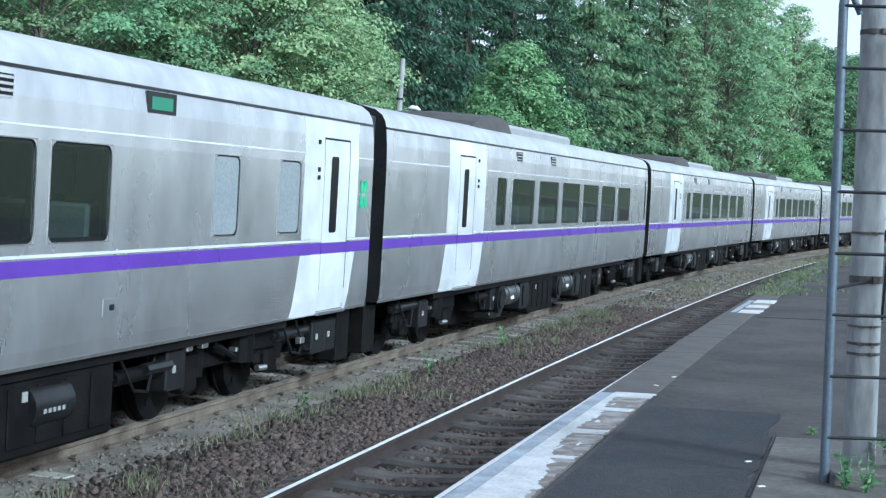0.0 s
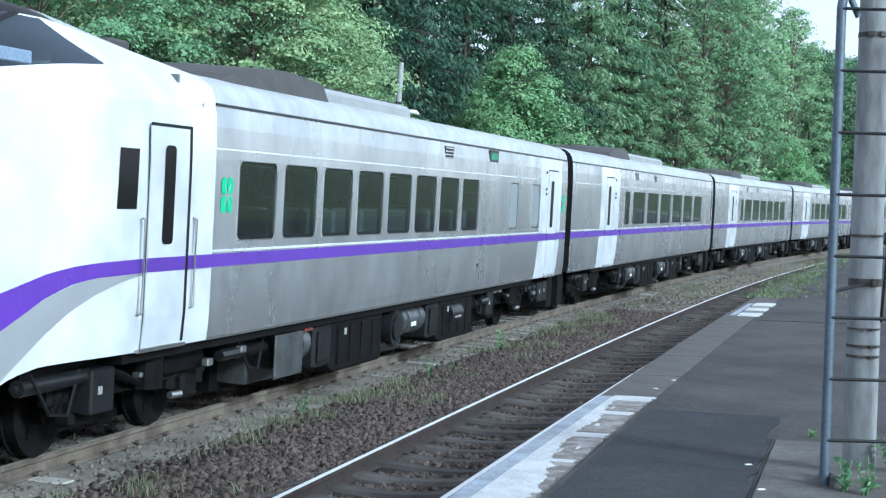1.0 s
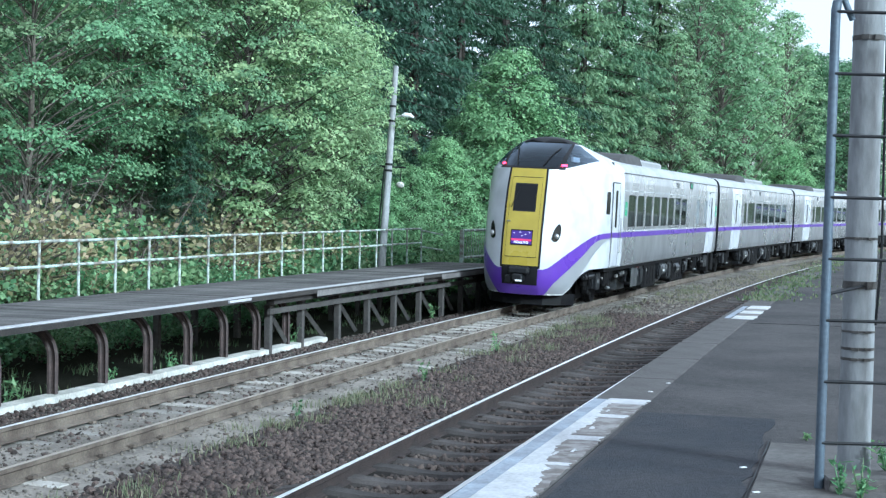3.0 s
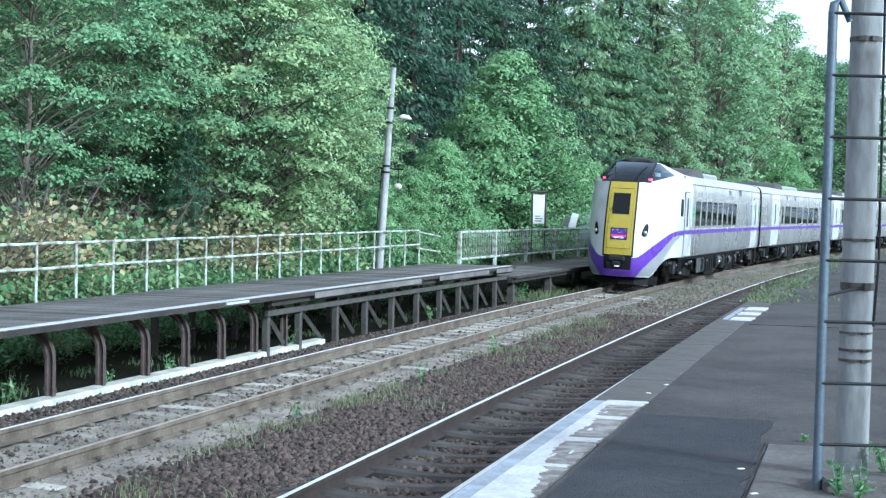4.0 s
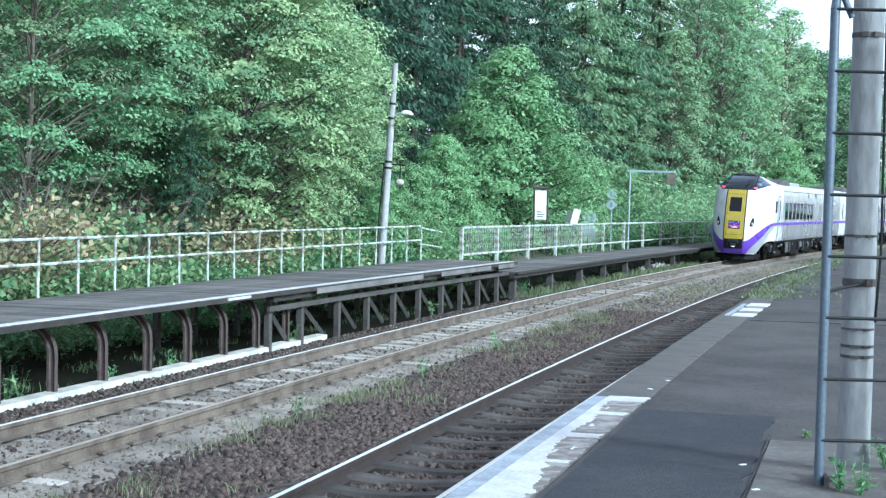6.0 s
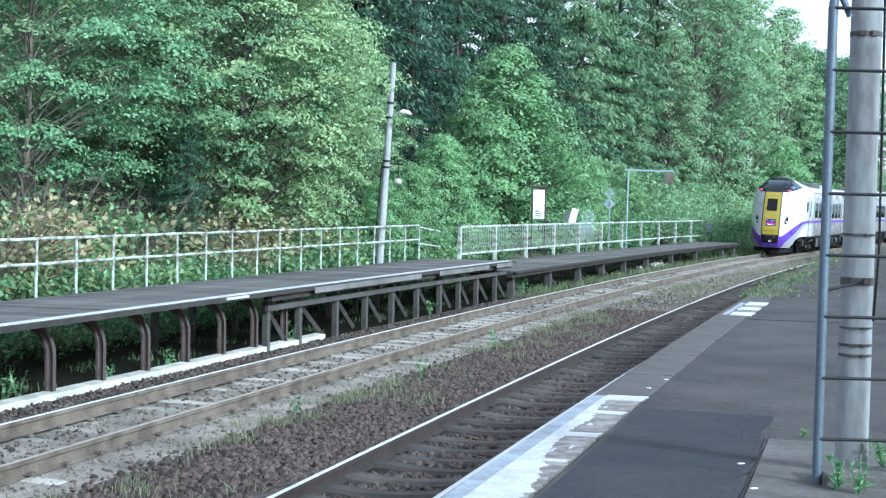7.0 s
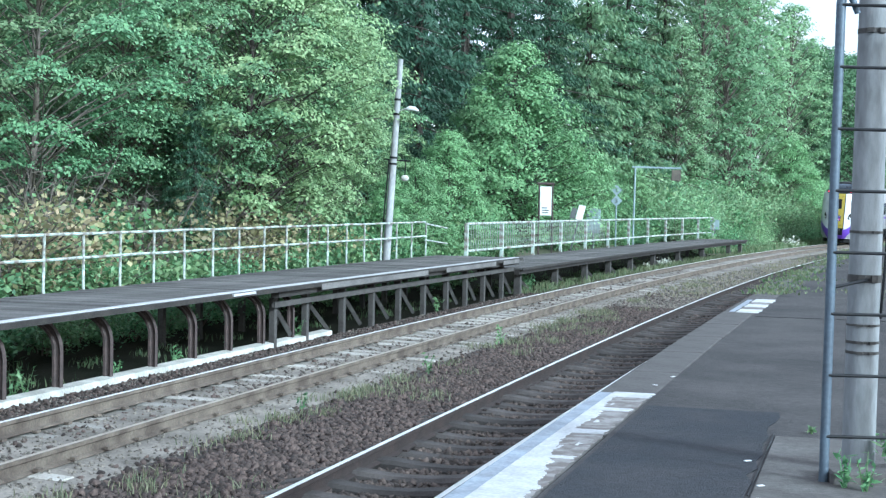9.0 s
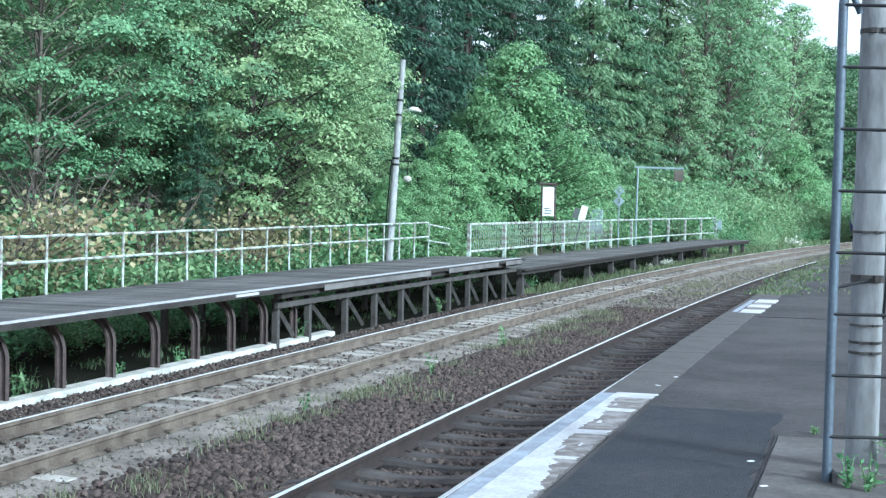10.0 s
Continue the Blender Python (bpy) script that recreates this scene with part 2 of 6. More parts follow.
DRYGRASS = leaf_material("dry_grass_blade", (0.14, 0.165, 0.09), (0.27, 0.245, 0.165), 0.3, 0.2)
BLOSSOM = leaf_material("white_blossom", (0.75, 0.76, 0.70), (0.6, 0.62, 0.5), 0.2, 0.1)
SIGNWHITE = material("sign_white", (0.80, 0.80, 0.80), 0.5)
VALVERED = material("faded_red_paint", (0.22, 0.05, 0.045), 0.6)
TAGWHITE = material("dirty_white_marking", (0.28, 0.28, 0.275), 0.7, 0.0, (0.2, 0.2, 0.2), 9, 0.6)
SIGNGREY = material("sign_pale_blue", (0.27, 0.34, 0.36), 0.5)
SIGNDARK = material("sign_back", (0.10, 0.11, 0.11), 0.6)

# ---- the line: track coordinates s (along, from the eye), o (to the right), z (above the rail head) ----
CANT = radians(2.17)


def _line():
    ys = np.linspace(0, 112, 1121)
    u = ys / 50
    xs = -7.75443 + 13.67996 * u + 0.9995 * u ** 2 + 0.50245 * u ** 3
    pts = [(x, y) for x, y in zip(xs, ys)]
    x, y = pts[-1]
    a = math.atan2(pts[-1][0] - pts[-2][0], pts[-1][1] - pts[-2][1])
    for i in range(6000):
        a += 0.1 / 260 if i < 1200 else 0
        x, y = x + 0.1 * math.sin(a), y + 0.1 * math.cos(a)
        pts.append((x, y))
    a = math.atan2(pts[1][0] - pts[0][0], pts[1][1] - pts[0][1])
    x, y = pts[0]
    back = [(x - 0.1 * i * math.sin(a), y - 0.1 * i * math.cos(a)) for i in range(2000, 0, -1)]
    allp = np.array(back + pts)
    d = np.hypot(*np.diff(allp, axis=0).T)
    s = np.concatenate([[0], np.cumsum(d)])
    s -= s[len(back)]
    return s, allp[:, 0], allp[:, 1]


LS, LX, LY = _line()


def heading(s):
    e = 0.15
    return math.atan2(np.interp(s + e, LS, LX) - np.interp(s - e, LS, LX), np.interp(s + e, LS, LY) - np.interp(s - e, LS, LY))


def at(s, o=0.0, z=0.0):
    a = heading(s)
    return Vector((np.interp(s, LS, LX) + o * math.cos(a), np.interp(s, LS, LY) - o * math.sin(a), z))


def stand(s, o=0.0, z=0.0, turn=0.0):
    """The pose of a thing on the line's side: its y axis along the line."""
    v = at(s, o, z)
    return pose(v.x, v.y, v.z, 0, 0, -math.degrees(heading(s)) + turn)


# ---- mesh helpers ----
def part(name, bm, mat, parent=None, label="", smooth=False):
    me = bpy.data.meshes.new(name)
    bm.normal_update()
    bm.to_mesh(me)
    bm.free()
    for m in (mat if isinstance(mat, (list, tuple)) else (mat,)):
        me.materials.append(m)
    if smooth:
        me.shade_smooth()
        me.set_sharp_from_angle(angle=radians(38))
    ob = new(name, me)
    ob.parent = parent
    if label:
        ob["label"] = label
    return ob


def empty(name):
    ob = new(name)
    ob.empty_display_size = 0.2
    return ob


def shared(name, me, parent, m):
    ob = new(name, me)
    ob.parent = parent
    ob.matrix_basis = m
    return ob


def from_arrays(name, verts, faces, mat, parent=None, flags=None):
    """A mesh out of number arrays; all faces with equally many corners."""
    verts, faces = np.asarray(verts, np.float32), np.asarray(faces, np.int32)
    me = bpy.data.meshes.new(name)
    k = faces.shape[1]
    me.vertices.add(len(verts))
    me.vertices.foreach_set("co", verts.ravel())
    me.loops.add(faces.size)
    me.loops.foreach_set("vertex_index", faces.ravel())
    me.polygons.add(len(faces))
    me.polygons.foreach_set("loop_start", np.arange(0, faces.size, k, dtype=np.int32))
    for m in (mat if isinstance(mat, (list, tuple)) else (mat,)):
        me.materials.append(m)
    if flags is not None:
        me.polygons.foreach_set("material_index", np.asarray(flags, np.int32))
    me.update(calc_edges=True)
    ob = new(name, me)
    ob.parent = parent
    return ob


def box(bm, x0, x1, y0, y1, z0, z1, bevel=0.0, m=None):
    vs = [bm.verts.new(v) for v in ((x0, y0, z0), (x1, y0, z0), (x1, y1, z0), (x0, y1, z0), (x0, y0, z1), (x1, y0, z1), (x1, y1, z1), (x0, y1, z1))]
    fs = [bm.faces.new([vs[i] for i in f]) for f in ((3, 2, 1, 0), (4, 5, 6, 7), (0, 1, 5, 4), (1, 2, 6, 5), (2, 3, 7, 6), (3, 0, 4, 7))]
    if m is not None:
        bmesh.ops.transform(bm, matrix=m, verts=vs)
    if bevel:
        es = list({e for f in fs for e in f.edges})
        bmesh.ops.bevel(bm, geom=es, offset=bevel, segments=1, affect="EDGES")
    return fs


def tube(bm, a, b, r, r2=None, n=8, caps=True):
    a, b = Vector(a), Vector(b)
    r2 = r if r2 is None else r2
    q = (b - a).to_track_quat("Z", "Y").to_matrix()
    rings = []
    for c, rad in ((a, r), (b, r2)):
        rings.append([bm.verts.new(c + q @ Vector((rad * math.cos(2 * math.pi * i / n), rad * math.sin(2 * math.pi * i / n), 0))) for i in range(n)])
    for i in range(n):
        bm.faces.new((rings[0][i], rings[0][(i + 1) % n], rings[1][(i + 1) % n], rings[1][i]))
    if caps:
        bm.faces.new(rings[0][::-1])
        bm.faces.new(rings[1])


def path_tube(bm, pts, radii, n=6):
    rings = []
    for i, c in enumerate(pts):
        d = Vector(pts[min(i + 1, len(pts) - 1)]) - Vector(pts[max(i - 1, 0)])
        q = d.to_track_quat("Z", "Y").to_matrix()
        rings.append([bm.verts.new(Vector(c) + q @ Vector((radii[i] * math.cos(2 * math.pi * k / n), radii[i] * math.sin(2 * math.pi * k / n), 0))) for k in range(n)])
    for a, b in zip(rings, rings[1:]):
        for k in range(n):
            bm.faces.new((a[k], a[(k + 1) % n], b[(k + 1) % n], b[k]))
    bm.faces.new(rings[-1])


def sweep(bm, outline, s0, s1, step=1.0, cant=0.0, shift=0.0, closed=True):
    """Carry an outline of (o, z) along the line."""
    k = max(2, int((s1 - s0) / step) + 1)
    rings = []
    for s in np.linspace(s0, s1, k):
        ring = []
        for o, z in outline:
            oo, zz = o * math.cos(cant) + z * math.sin(cant), z * math.cos(cant) - o * math.sin(cant)
            ring.append(bm.verts.new(at(s, oo + shift, zz)))
        rings.append(ring)
    n = len(outline)
    for a, b in zip(rings, rings[1:]):
        for i in range(n if closed else n - 1):
            bm.faces.new((a[i], a[(i + 1) % n], b[(i + 1) % n], b[i]))
    if closed:
        bm.faces.new(rings[0][::-1])
        bm.faces.new(rings[-1])

# ---- ground ----
def lerp_table(x, table):
    return float(np.interp(x, [a for a, _ in table], [b for _, b in table]))


CROSS = [(-700, 9), (-160, 9), (-70, 8.5), (-30, 5.5), (-16, 2.6), (-9, 0.9), (-6, 0.35), (-4.6, 0.0), (-4.2, -0.25), (-2.6, -0.3), (-2.2, -0.22), (-1.9, -0.2),
         (-1.2, -0.168), (0, -0.172), (0.6, -0.186), (1.0, -0.2), (1.3, -0.222), (1.8, -0.215), (2.5, -0.22), (2.9, -0.26), (5.4, -0.27), (12, -0.2), (16, 0.3), (40, 0.5), (150, 3)]


def ground_z(s, o):
    z = lerp_table(o, CROSS)
    if o < -5:
        z += 0.5 * min(1, (-5 - o) / 4) * noise.noise((s * 0.13, o * 0.13, 3.0))
    return z


def build_ground():
    ss = np.concatenate([np.linspace(-190, -20, 12), np.arange(-15, 150, 1.0), np.linspace(155, 680, 22)])
    oo = np.array([-700, -400, -250, -160, -110, -70, -50, -40, -32, -26, -21, -17, -14, -12, -10.5, -9, -8, -7, -6, -5.3, -4.6, -4.2, -3.6, -3, -2.6, -2.2, -1.9, -1.55, -1.2, -0.9, -0.5, 0,
                   0.5, 0.9, 1.2, 1.5, 1.8, 2.2, 2.6, 3.0, 3.6, 4.2, 5.0, 5.4, 5.8, 7, 9, 12, 14, 16, 22, 30, 40, 60, 90, 150])
    verts = [at(s, o, ground_z(s, o)) for s in ss for o in oo]
    n = len(oo)
    faces, kinds = [], []
    for i in range(len(ss) - 1):
        for j in range(n - 1):
            faces.append((i * n + j, i * n + j + 1, (i + 1) * n + j + 1, (i + 1) * n + j))
            mid = (oo[j] + oo[j + 1]) / 2
            # kind 3, beneath the timber platform, carries painted shade
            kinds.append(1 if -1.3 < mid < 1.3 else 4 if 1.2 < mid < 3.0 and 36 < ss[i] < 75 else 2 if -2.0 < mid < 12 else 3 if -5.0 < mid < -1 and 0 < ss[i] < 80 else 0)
    g = from_arrays("ground", verts, faces, (SOIL, SANDGROUND, GRAVELGROUND, SHADESOIL, PALEGRAVEL), flags=kinds)
    tagged(g, "gravel track bed running into a wooded grassy slope", "ground", kind="structure")


build_ground()

# ---- rails and sleepers ----
RAIL = [(-0.0325, 0), (0.0325, 0), (0.0325, -0.035), (0.009, -0.05), (0.009, -0.125), (0.061, -0.14), (0.061, -0.153), (-0.061, -0.153), (-0.061, -0.14), (-0.009, -0.125), (-0.009, -0.05), (-0.0325, -0.035)]
GAUGE = 1.132


def rail(name, o, z, cant, s0, s1, side, label, head=RAILTOP):
    thing = empty(name)
    bm = bmesh.new()
    sweep(bm, [(x + o, y + z - 0.003) for x, y in RAIL], s0, s1, 1.0, cant)
    part("rail_web", bm, side, thing)
    bm = bmesh.new()
    sweep(bm, [(o - 0.026, z - 0.001), (o - 0.02, z + 0.001), (o + 0.02, z + 0.001), (o + 0.026, z - 0.001)], s0, s1, 1.0, cant)
    part("running_surface", bm, head, thing, "polished steel rail head")
    tagged(thing, label, "rail", "rails", "structure")


rail("rail_far_left", -GAUGE / 2, 0, CANT, -20, 150, PALERUST, "dusty rusty rail with a polished head")
rail("rail_far_right", GAUGE / 2, 0, CANT, -20, 150, PALERUST, "dusty tan rail with a dull head", DULLTOP)
NEAR_O = 3.692
rail("rail_near_left", NEAR_O - GAUGE / 2, -0.056, 0, -20, 150, RUST, "dark rusty rail with a bright polished head")
rail("rail_near_right", NEAR_O + GAUGE / 2 + 0.06, -0.075, 0, -20, 150, RUST, "dark rusty rail with a bright polished head")


def sleepers():
    rnd = random.Random(5)
    for far in (True, False):
        group = tagged(empty("sleeper_row"), "pale weathered sleepers half buried in sand" if far else "dark waisted sleepers sunk in ballast", "sleepers", kind="structure")
        bm = bmesh.new()
        if far:
            box(bm, -1.05, 1.05, -0.11, 0.11, -0.14, 0, 0.015)
        else:  # waisted: thick under the rails, dipping to the middle, with sloping shoulders
            rings = []
            for x, z, w in ((-1.0, -0.04, 0.12), (-0.8, 0.0, 0.13), (-0.48, 0.0, 0.13), (-0.2, -0.028, 0.115), (0, -0.035, 0.105), (0.2, -0.028, 0.115), (0.48, 0.0, 0.13), (0.8, 0.0, 0.13), (1.0, -0.04, 0.12)):
                rings.append([bm.verts.new(v) for v in ((x, -w, -0.16), (x, -w, z - 0.035), (x, -w * 0.72, z), (x, w * 0.72, z), (x, w, z - 0.035), (x, w, -0.16))])
            for p, q in zip(rings, rings[1:]):
                for j in range(5):
                    bm.faces.new((p[j], p[j + 1], q[j + 1], q[j]))
            bm.faces.new(rings[0])
            bm.faces.new(rings[-1][::-1])
            bmesh.ops.recalc_face_normals(bm, faces=bm.faces)
        first = part("sleeper", bm, SLEEPER_PALE if far else SLEEPER_DARK, group)
        s, k = 5.0, 0
        while s < 90:
            top = -0.161 if far else -0.172
            m = stand(s + rnd.uniform(-0.07, 0.07), (0 if far else NEAR_O) + rnd.uniform(-0.09, 0.09), top + rnd.uniform(-0.03, 0.012), rnd.uniform(-3.5, 3.5)) @ pose(0, 0, 0, 0, math.degrees(CANT) if far else 0)
            if k == 0:
                first.matrix_basis = m
            else:
                shared("sleeper", first.data, group, m)
            s += 0.62
            k += 1
        bm = bmesh.new()
        s = 8.0
        while s < 60:
            for side in (-1, 1):
                o = (0 if far else NEAR_O) + side * GAUGE / 2
                for e in (-0.085, 0.085):
                    box(bm, -0.025, 0.025, -0.04, 0.04, -0.15, -0.125, 0, stand(s - (s - 5.0) % 0.62, o + e, 0.0 if far else -0.056))
            s += 0.62
        part("rail_fastenings", bm, PALERUST if far else RUST, group)


sleepers()


def stones(name, count, s0, s1, place, mat, size, label):
    """Loose ballast: angular stones in one mesh."""
    rng = np.random.default_rng(hash(len(name)) % 1000 + count)
    base = np.array([(1, 0, -0.3), (-0.4, 0.9, -0.3), (-0.5, -0.85, -0.25), (0.3, 0.1, 0.8), (-0.9, 0.0, 0.25), (0.5, 0.7, 0.3), (0.4, -0.8, 0.3)])
    tri = np.array([(0, 5, 3), (5, 1, 3), (1, 4, 3), (4, 2, 3), (2, 6, 3), (6, 0, 3), (0, 1, 5), (1, 2, 4), (2, 0, 6)])
    verts = np.zeros((count * 7, 3), np.float32)
    faces = np.zeros((count * 9, 3), np.int32)
    for i in range(count):
        u = rng.random()
        s = s0 + (s1 - s0) * u ** 1.5
        o, z = place(rng, s)
        v = base * (1 + 0.35 * rng.standard_normal((7, 1)).clip(-1.5, 1.5)) * size * rng.uniform(0.4, 1.35)
        a = rng.uniform(0, 6.283)
        t = rng.uniform(-0.6, 0.6)
        r = np.array([[math.cos(a), -math.sin(a), 0], [math.sin(a), math.cos(a), 0], [0, 0, 1]]) @ np.array([[1, 0, 0], [0, math.cos(t), -math.sin(t)], [0, math.sin(t), math.cos(t)]])
        verts[i * 7:i * 7 + 7] = v @ r.T + np.array(at(s, o, z))
        faces[i * 9:i * 9 + 9] = tri + i * 7
    ob = from_arrays(name, verts, faces, mat)
    tagged(ob, label, "ballast", kind="stuff")


def mid_bed(rng, s):
    return max(1.0, rng.normal(1.5, 0.2)) if rng.random() < 0.12 else rng.uniform(1.55, 2.95), -0.218 + rng.uniform(-0.01, 0.022)


def near_bed(rng, s):
    o = rng.uniform(2.6, 5.3)
    while abs(abs(o - NEAR_O) - GAUGE / 2) < 0.07:
        o = rng.uniform(2.6, 5.3)
    between = 0.5 - 0.5 * math.cos(2 * math.pi * (s - 5.0) / 0.62)
    heap = min(1.0, between * 1.6)
    return o, -0.264 + 0.015 * heap + rng.uniform(-0.014, 0.016)


def far_bed(rng, s):
    o = rng.uniform(-1.9, 1.3)
    while abs(abs(o) - GAUGE / 2) < 0.08:
        o = rng.uniform(-1.9, 1.3)
    return o, ground_z(s, o) + rng.uniform(-0.006, 0.012)


stones("ballast_between_tracks", 36000, 7.5, 44, mid_bed, STONE_DARK, 0.034, "dark brown angular ballast stones between the tracks")
stones("ballast_pale_patch", 7000, 38, 62, mid_bed, STONE_PALE, 0.045, "pale grey crushed stone between the tracks")
stones("ballast_near_track", 32000, 7, 48, near_bed, STONE_OILY, 0.033, "blackened ballast stones between the sleepers")
def shoulder(rng, s):
    o = rng.uniform(-0.45, 0.45) if rng.random() < 0.10 else rng.uniform(-1.84, -0.68)
    return o, ground_z(s, o) + rng.uniform(-0.006, 0.014)


stones("ballast_far_shoulder", 10000, 12, 60, shoulder, STONE_DARK, 0.028, "dark ballast stones along the pale kerb")
stones("ballast_far_track", 10000, 12, 55, far_bed, STONE_PALE, 0.019, "pale dusty ballast stones around the sleepers")


# ---- blades, leaves, plants ----
def blades(name, centres, height, mat, label, category="grass", per=14, width=0.012, spread=0.12, seed=1):
    rng = np.random.default_rng(seed)
    n = len(centres) * per
    c = np.repeat(np.array(centres, np.float32), per, axis=0)
    c[:, :2] += rng.normal(0, spread, (n, 2))
    a = rng.uniform(0, 6.283, n)
    h = height * rng.uniform(0.4, 1.2, n)
    lean = rng.normal(0, 0.35, (n, 2)) * h[:, None]
    side = np.stack([np.cos(a), np.sin(a), np.zeros(n)], 1) * width
    mid = c + np.stack([lean[:, 0] * 0.35, lean[:, 1] * 0.35, h * 0.6], 1)
    tip = c + np.stack([lean[:, 0], lean[:, 1], h], 1)
    v = np.stack([c - side, c + side, mid + side * 0.8, mid - side * 0.8, tip + side * 0.1, tip - side * 0.1], 1).reshape(-1, 3)
    k = np.arange(n)[:, None] * 6
    f = np.concatenate([k + np.array([[0, 1, 2, 3]]), k + np.array([[3, 2, 4, 5]])], 0)
    ob = from_arrays(name, v, f, mat)
    tagged(ob, label, category, kind="stuff")
    return ob


def leaf_quads(centres, normals, size, rng, ratio=0.55):
    """Folded leaves at the centres: four corners each, bent along the middle."""
    n = len(centres)
    normals = normals / np.maximum(np.linalg.norm(normals, axis=1, keepdims=True), 1e-6)
    rand = rng.standard_normal((n, 3))
    t = np.cross(normals, rand)
    t /= np.maximum(np.linalg.norm(t, axis=1, keepdims=True), 1e-6)
    b = np.cross(normals, t)
    L = (size * rng.uniform(0.6, 1.3, n))[:, None]
    droop = -normals * L * 0.18
    v = np.stack([centres - t * L * 0.5, centres + b * L * ratio * 0.5 + droop * 0.2, centres + t * L * 0.5 + droop, centres - b * L * ratio * 0.5 + droop * 0.2], 1).reshape(-1, 3)
    return v, np.arange(n * 4).reshape(n, 4)


def broadleaf(name, seed, height, spread, leaves, size, mat, bark=BARK, low=0.2, boughs=100, clump=0.62, flat=0.42, belly=0.4):
    """A tree: tapered trunk, forked limbs, and leaves massed in boughs: full on top, bare and shaded beneath, with gaps between."""
    rng = np.random.default_rng(seed)
    thing = empty(name)
    bm = bmesh.new()
    lean = rng.normal(0, 0.04, 2)
    hs = np.linspace(0, 1, 9)
    trunk = [Vector((lean[0] * h * height + 0.14 * math.sin(4 * h + seed), lean[1] * h * height + 0.14 * math.cos(3 * h + seed), h * height * 0.92 - 0.4)) for h in hs]
    path_tube(bm, trunk, [0.0125 * height * (1 - 0.9 * h) + 0.006 for h in hs], 8)

    def stem(h):
        k = min(max(h, 0.0), 0.999) * 8
        return trunk[int(k)].lerp(trunk[int(k) + 1], k - int(k))

    centres, sizes = [], []
    for i in range(boughs):
        h = low + (1.0 - low) * ((i + rng.random()) / boughs) ** 0.9
        u = (h - low) / (1 - low)
        girth = (1 - abs(u - belly) / max(belly, 1 - belly)) ** 0.55 if u < 1 else 0.0
        a = i * 2.39996 + rng.normal(0, 0.35)
        reach = spread * max(girth, 0.12) * rng.uniform(0.5, 1.08)
        c = stem(h) + Vector((math.cos(a) * reach, math.sin(a) * reach, rng.normal(0, 0.1)))
        root = stem(max(low * 0.7, h - 0.10 - 0.28 * reach / height))
        mid = root.lerp(c, 0.55) + Vector((0, 0, 0.10 * reach)) + Vector(rng.normal(0, 0.07, 3))
        r = 0.0032 * height * (1 - 0.6 * h) + 0.006
        path_tube(bm, [root, root.lerp(mid, 0.5) + Vector(rng.normal(0, 0.05, 3)), mid, c], [r, r * 0.75, r * 0.5, r * 0.15], 4)
        w = clump * rng.uniform(0.65, 1.25) * (0.75 + 0.25 * girth)
        for _ in range(2):
            d = Vector((*rng.normal(0, 0.55 * w, 2), rng.uniform(-0.25, 0.3) * w))
            path_tube(bm, [mid.lerp(c, 0.6), c + d * 0.5, c + d], [r * 0.35, r * 0.2, r * 0.08], 3)
        centres.append(np.array(c))
        sizes.append(w)
    part("trunk", bm, bark, thing)
    per = leaves // boughs
    cs, ns = [], []
    for c, w in zip(centres, sizes):
        n = int(per * (w / clump) ** 2)
        d = rng.normal(0, 1, (n, 3))
        d /= np.linalg.norm(d, axis=1, keepdims=True)
        d[:, 2] = np.where(d[:, 2] < -0.15, -d[:, 2], d[:, 2])
        rho = w * np.where(rng.random(n) < 0.16, rng.uniform(0.9, 1.5, n), rng.uniform(0.45, 1.0, n))
        p = d * rho[:, None]
        wave = 0.13 * np.sin(5.0 * p[:, 0] / w + c[0] * 7) * np.cos(4.3 * p[:, 1] / w + c[1] * 5)
        p[:, 2] = p[:, 2] * flat - 0.30 * (p[:, 0] ** 2 + p[:, 1] ** 2) / w + wave * w
        out = c * np.array([1, 1, 0])
        cs.append(c + p)
        ns.append(0.75 * d * np.array([1, 1, flat]) + np.array([0, 0, 0.75]) + 0.5 * out / (np.linalg.norm(out) + 0.1) + rng.normal(0, 0.34, (n, 3)))
    v, f = leaf_quads(np.concatenate(cs), np.concatenate(ns), size, rng, 0.6)
    from_arrays("crown", v, f, mat, thing)
    return thing


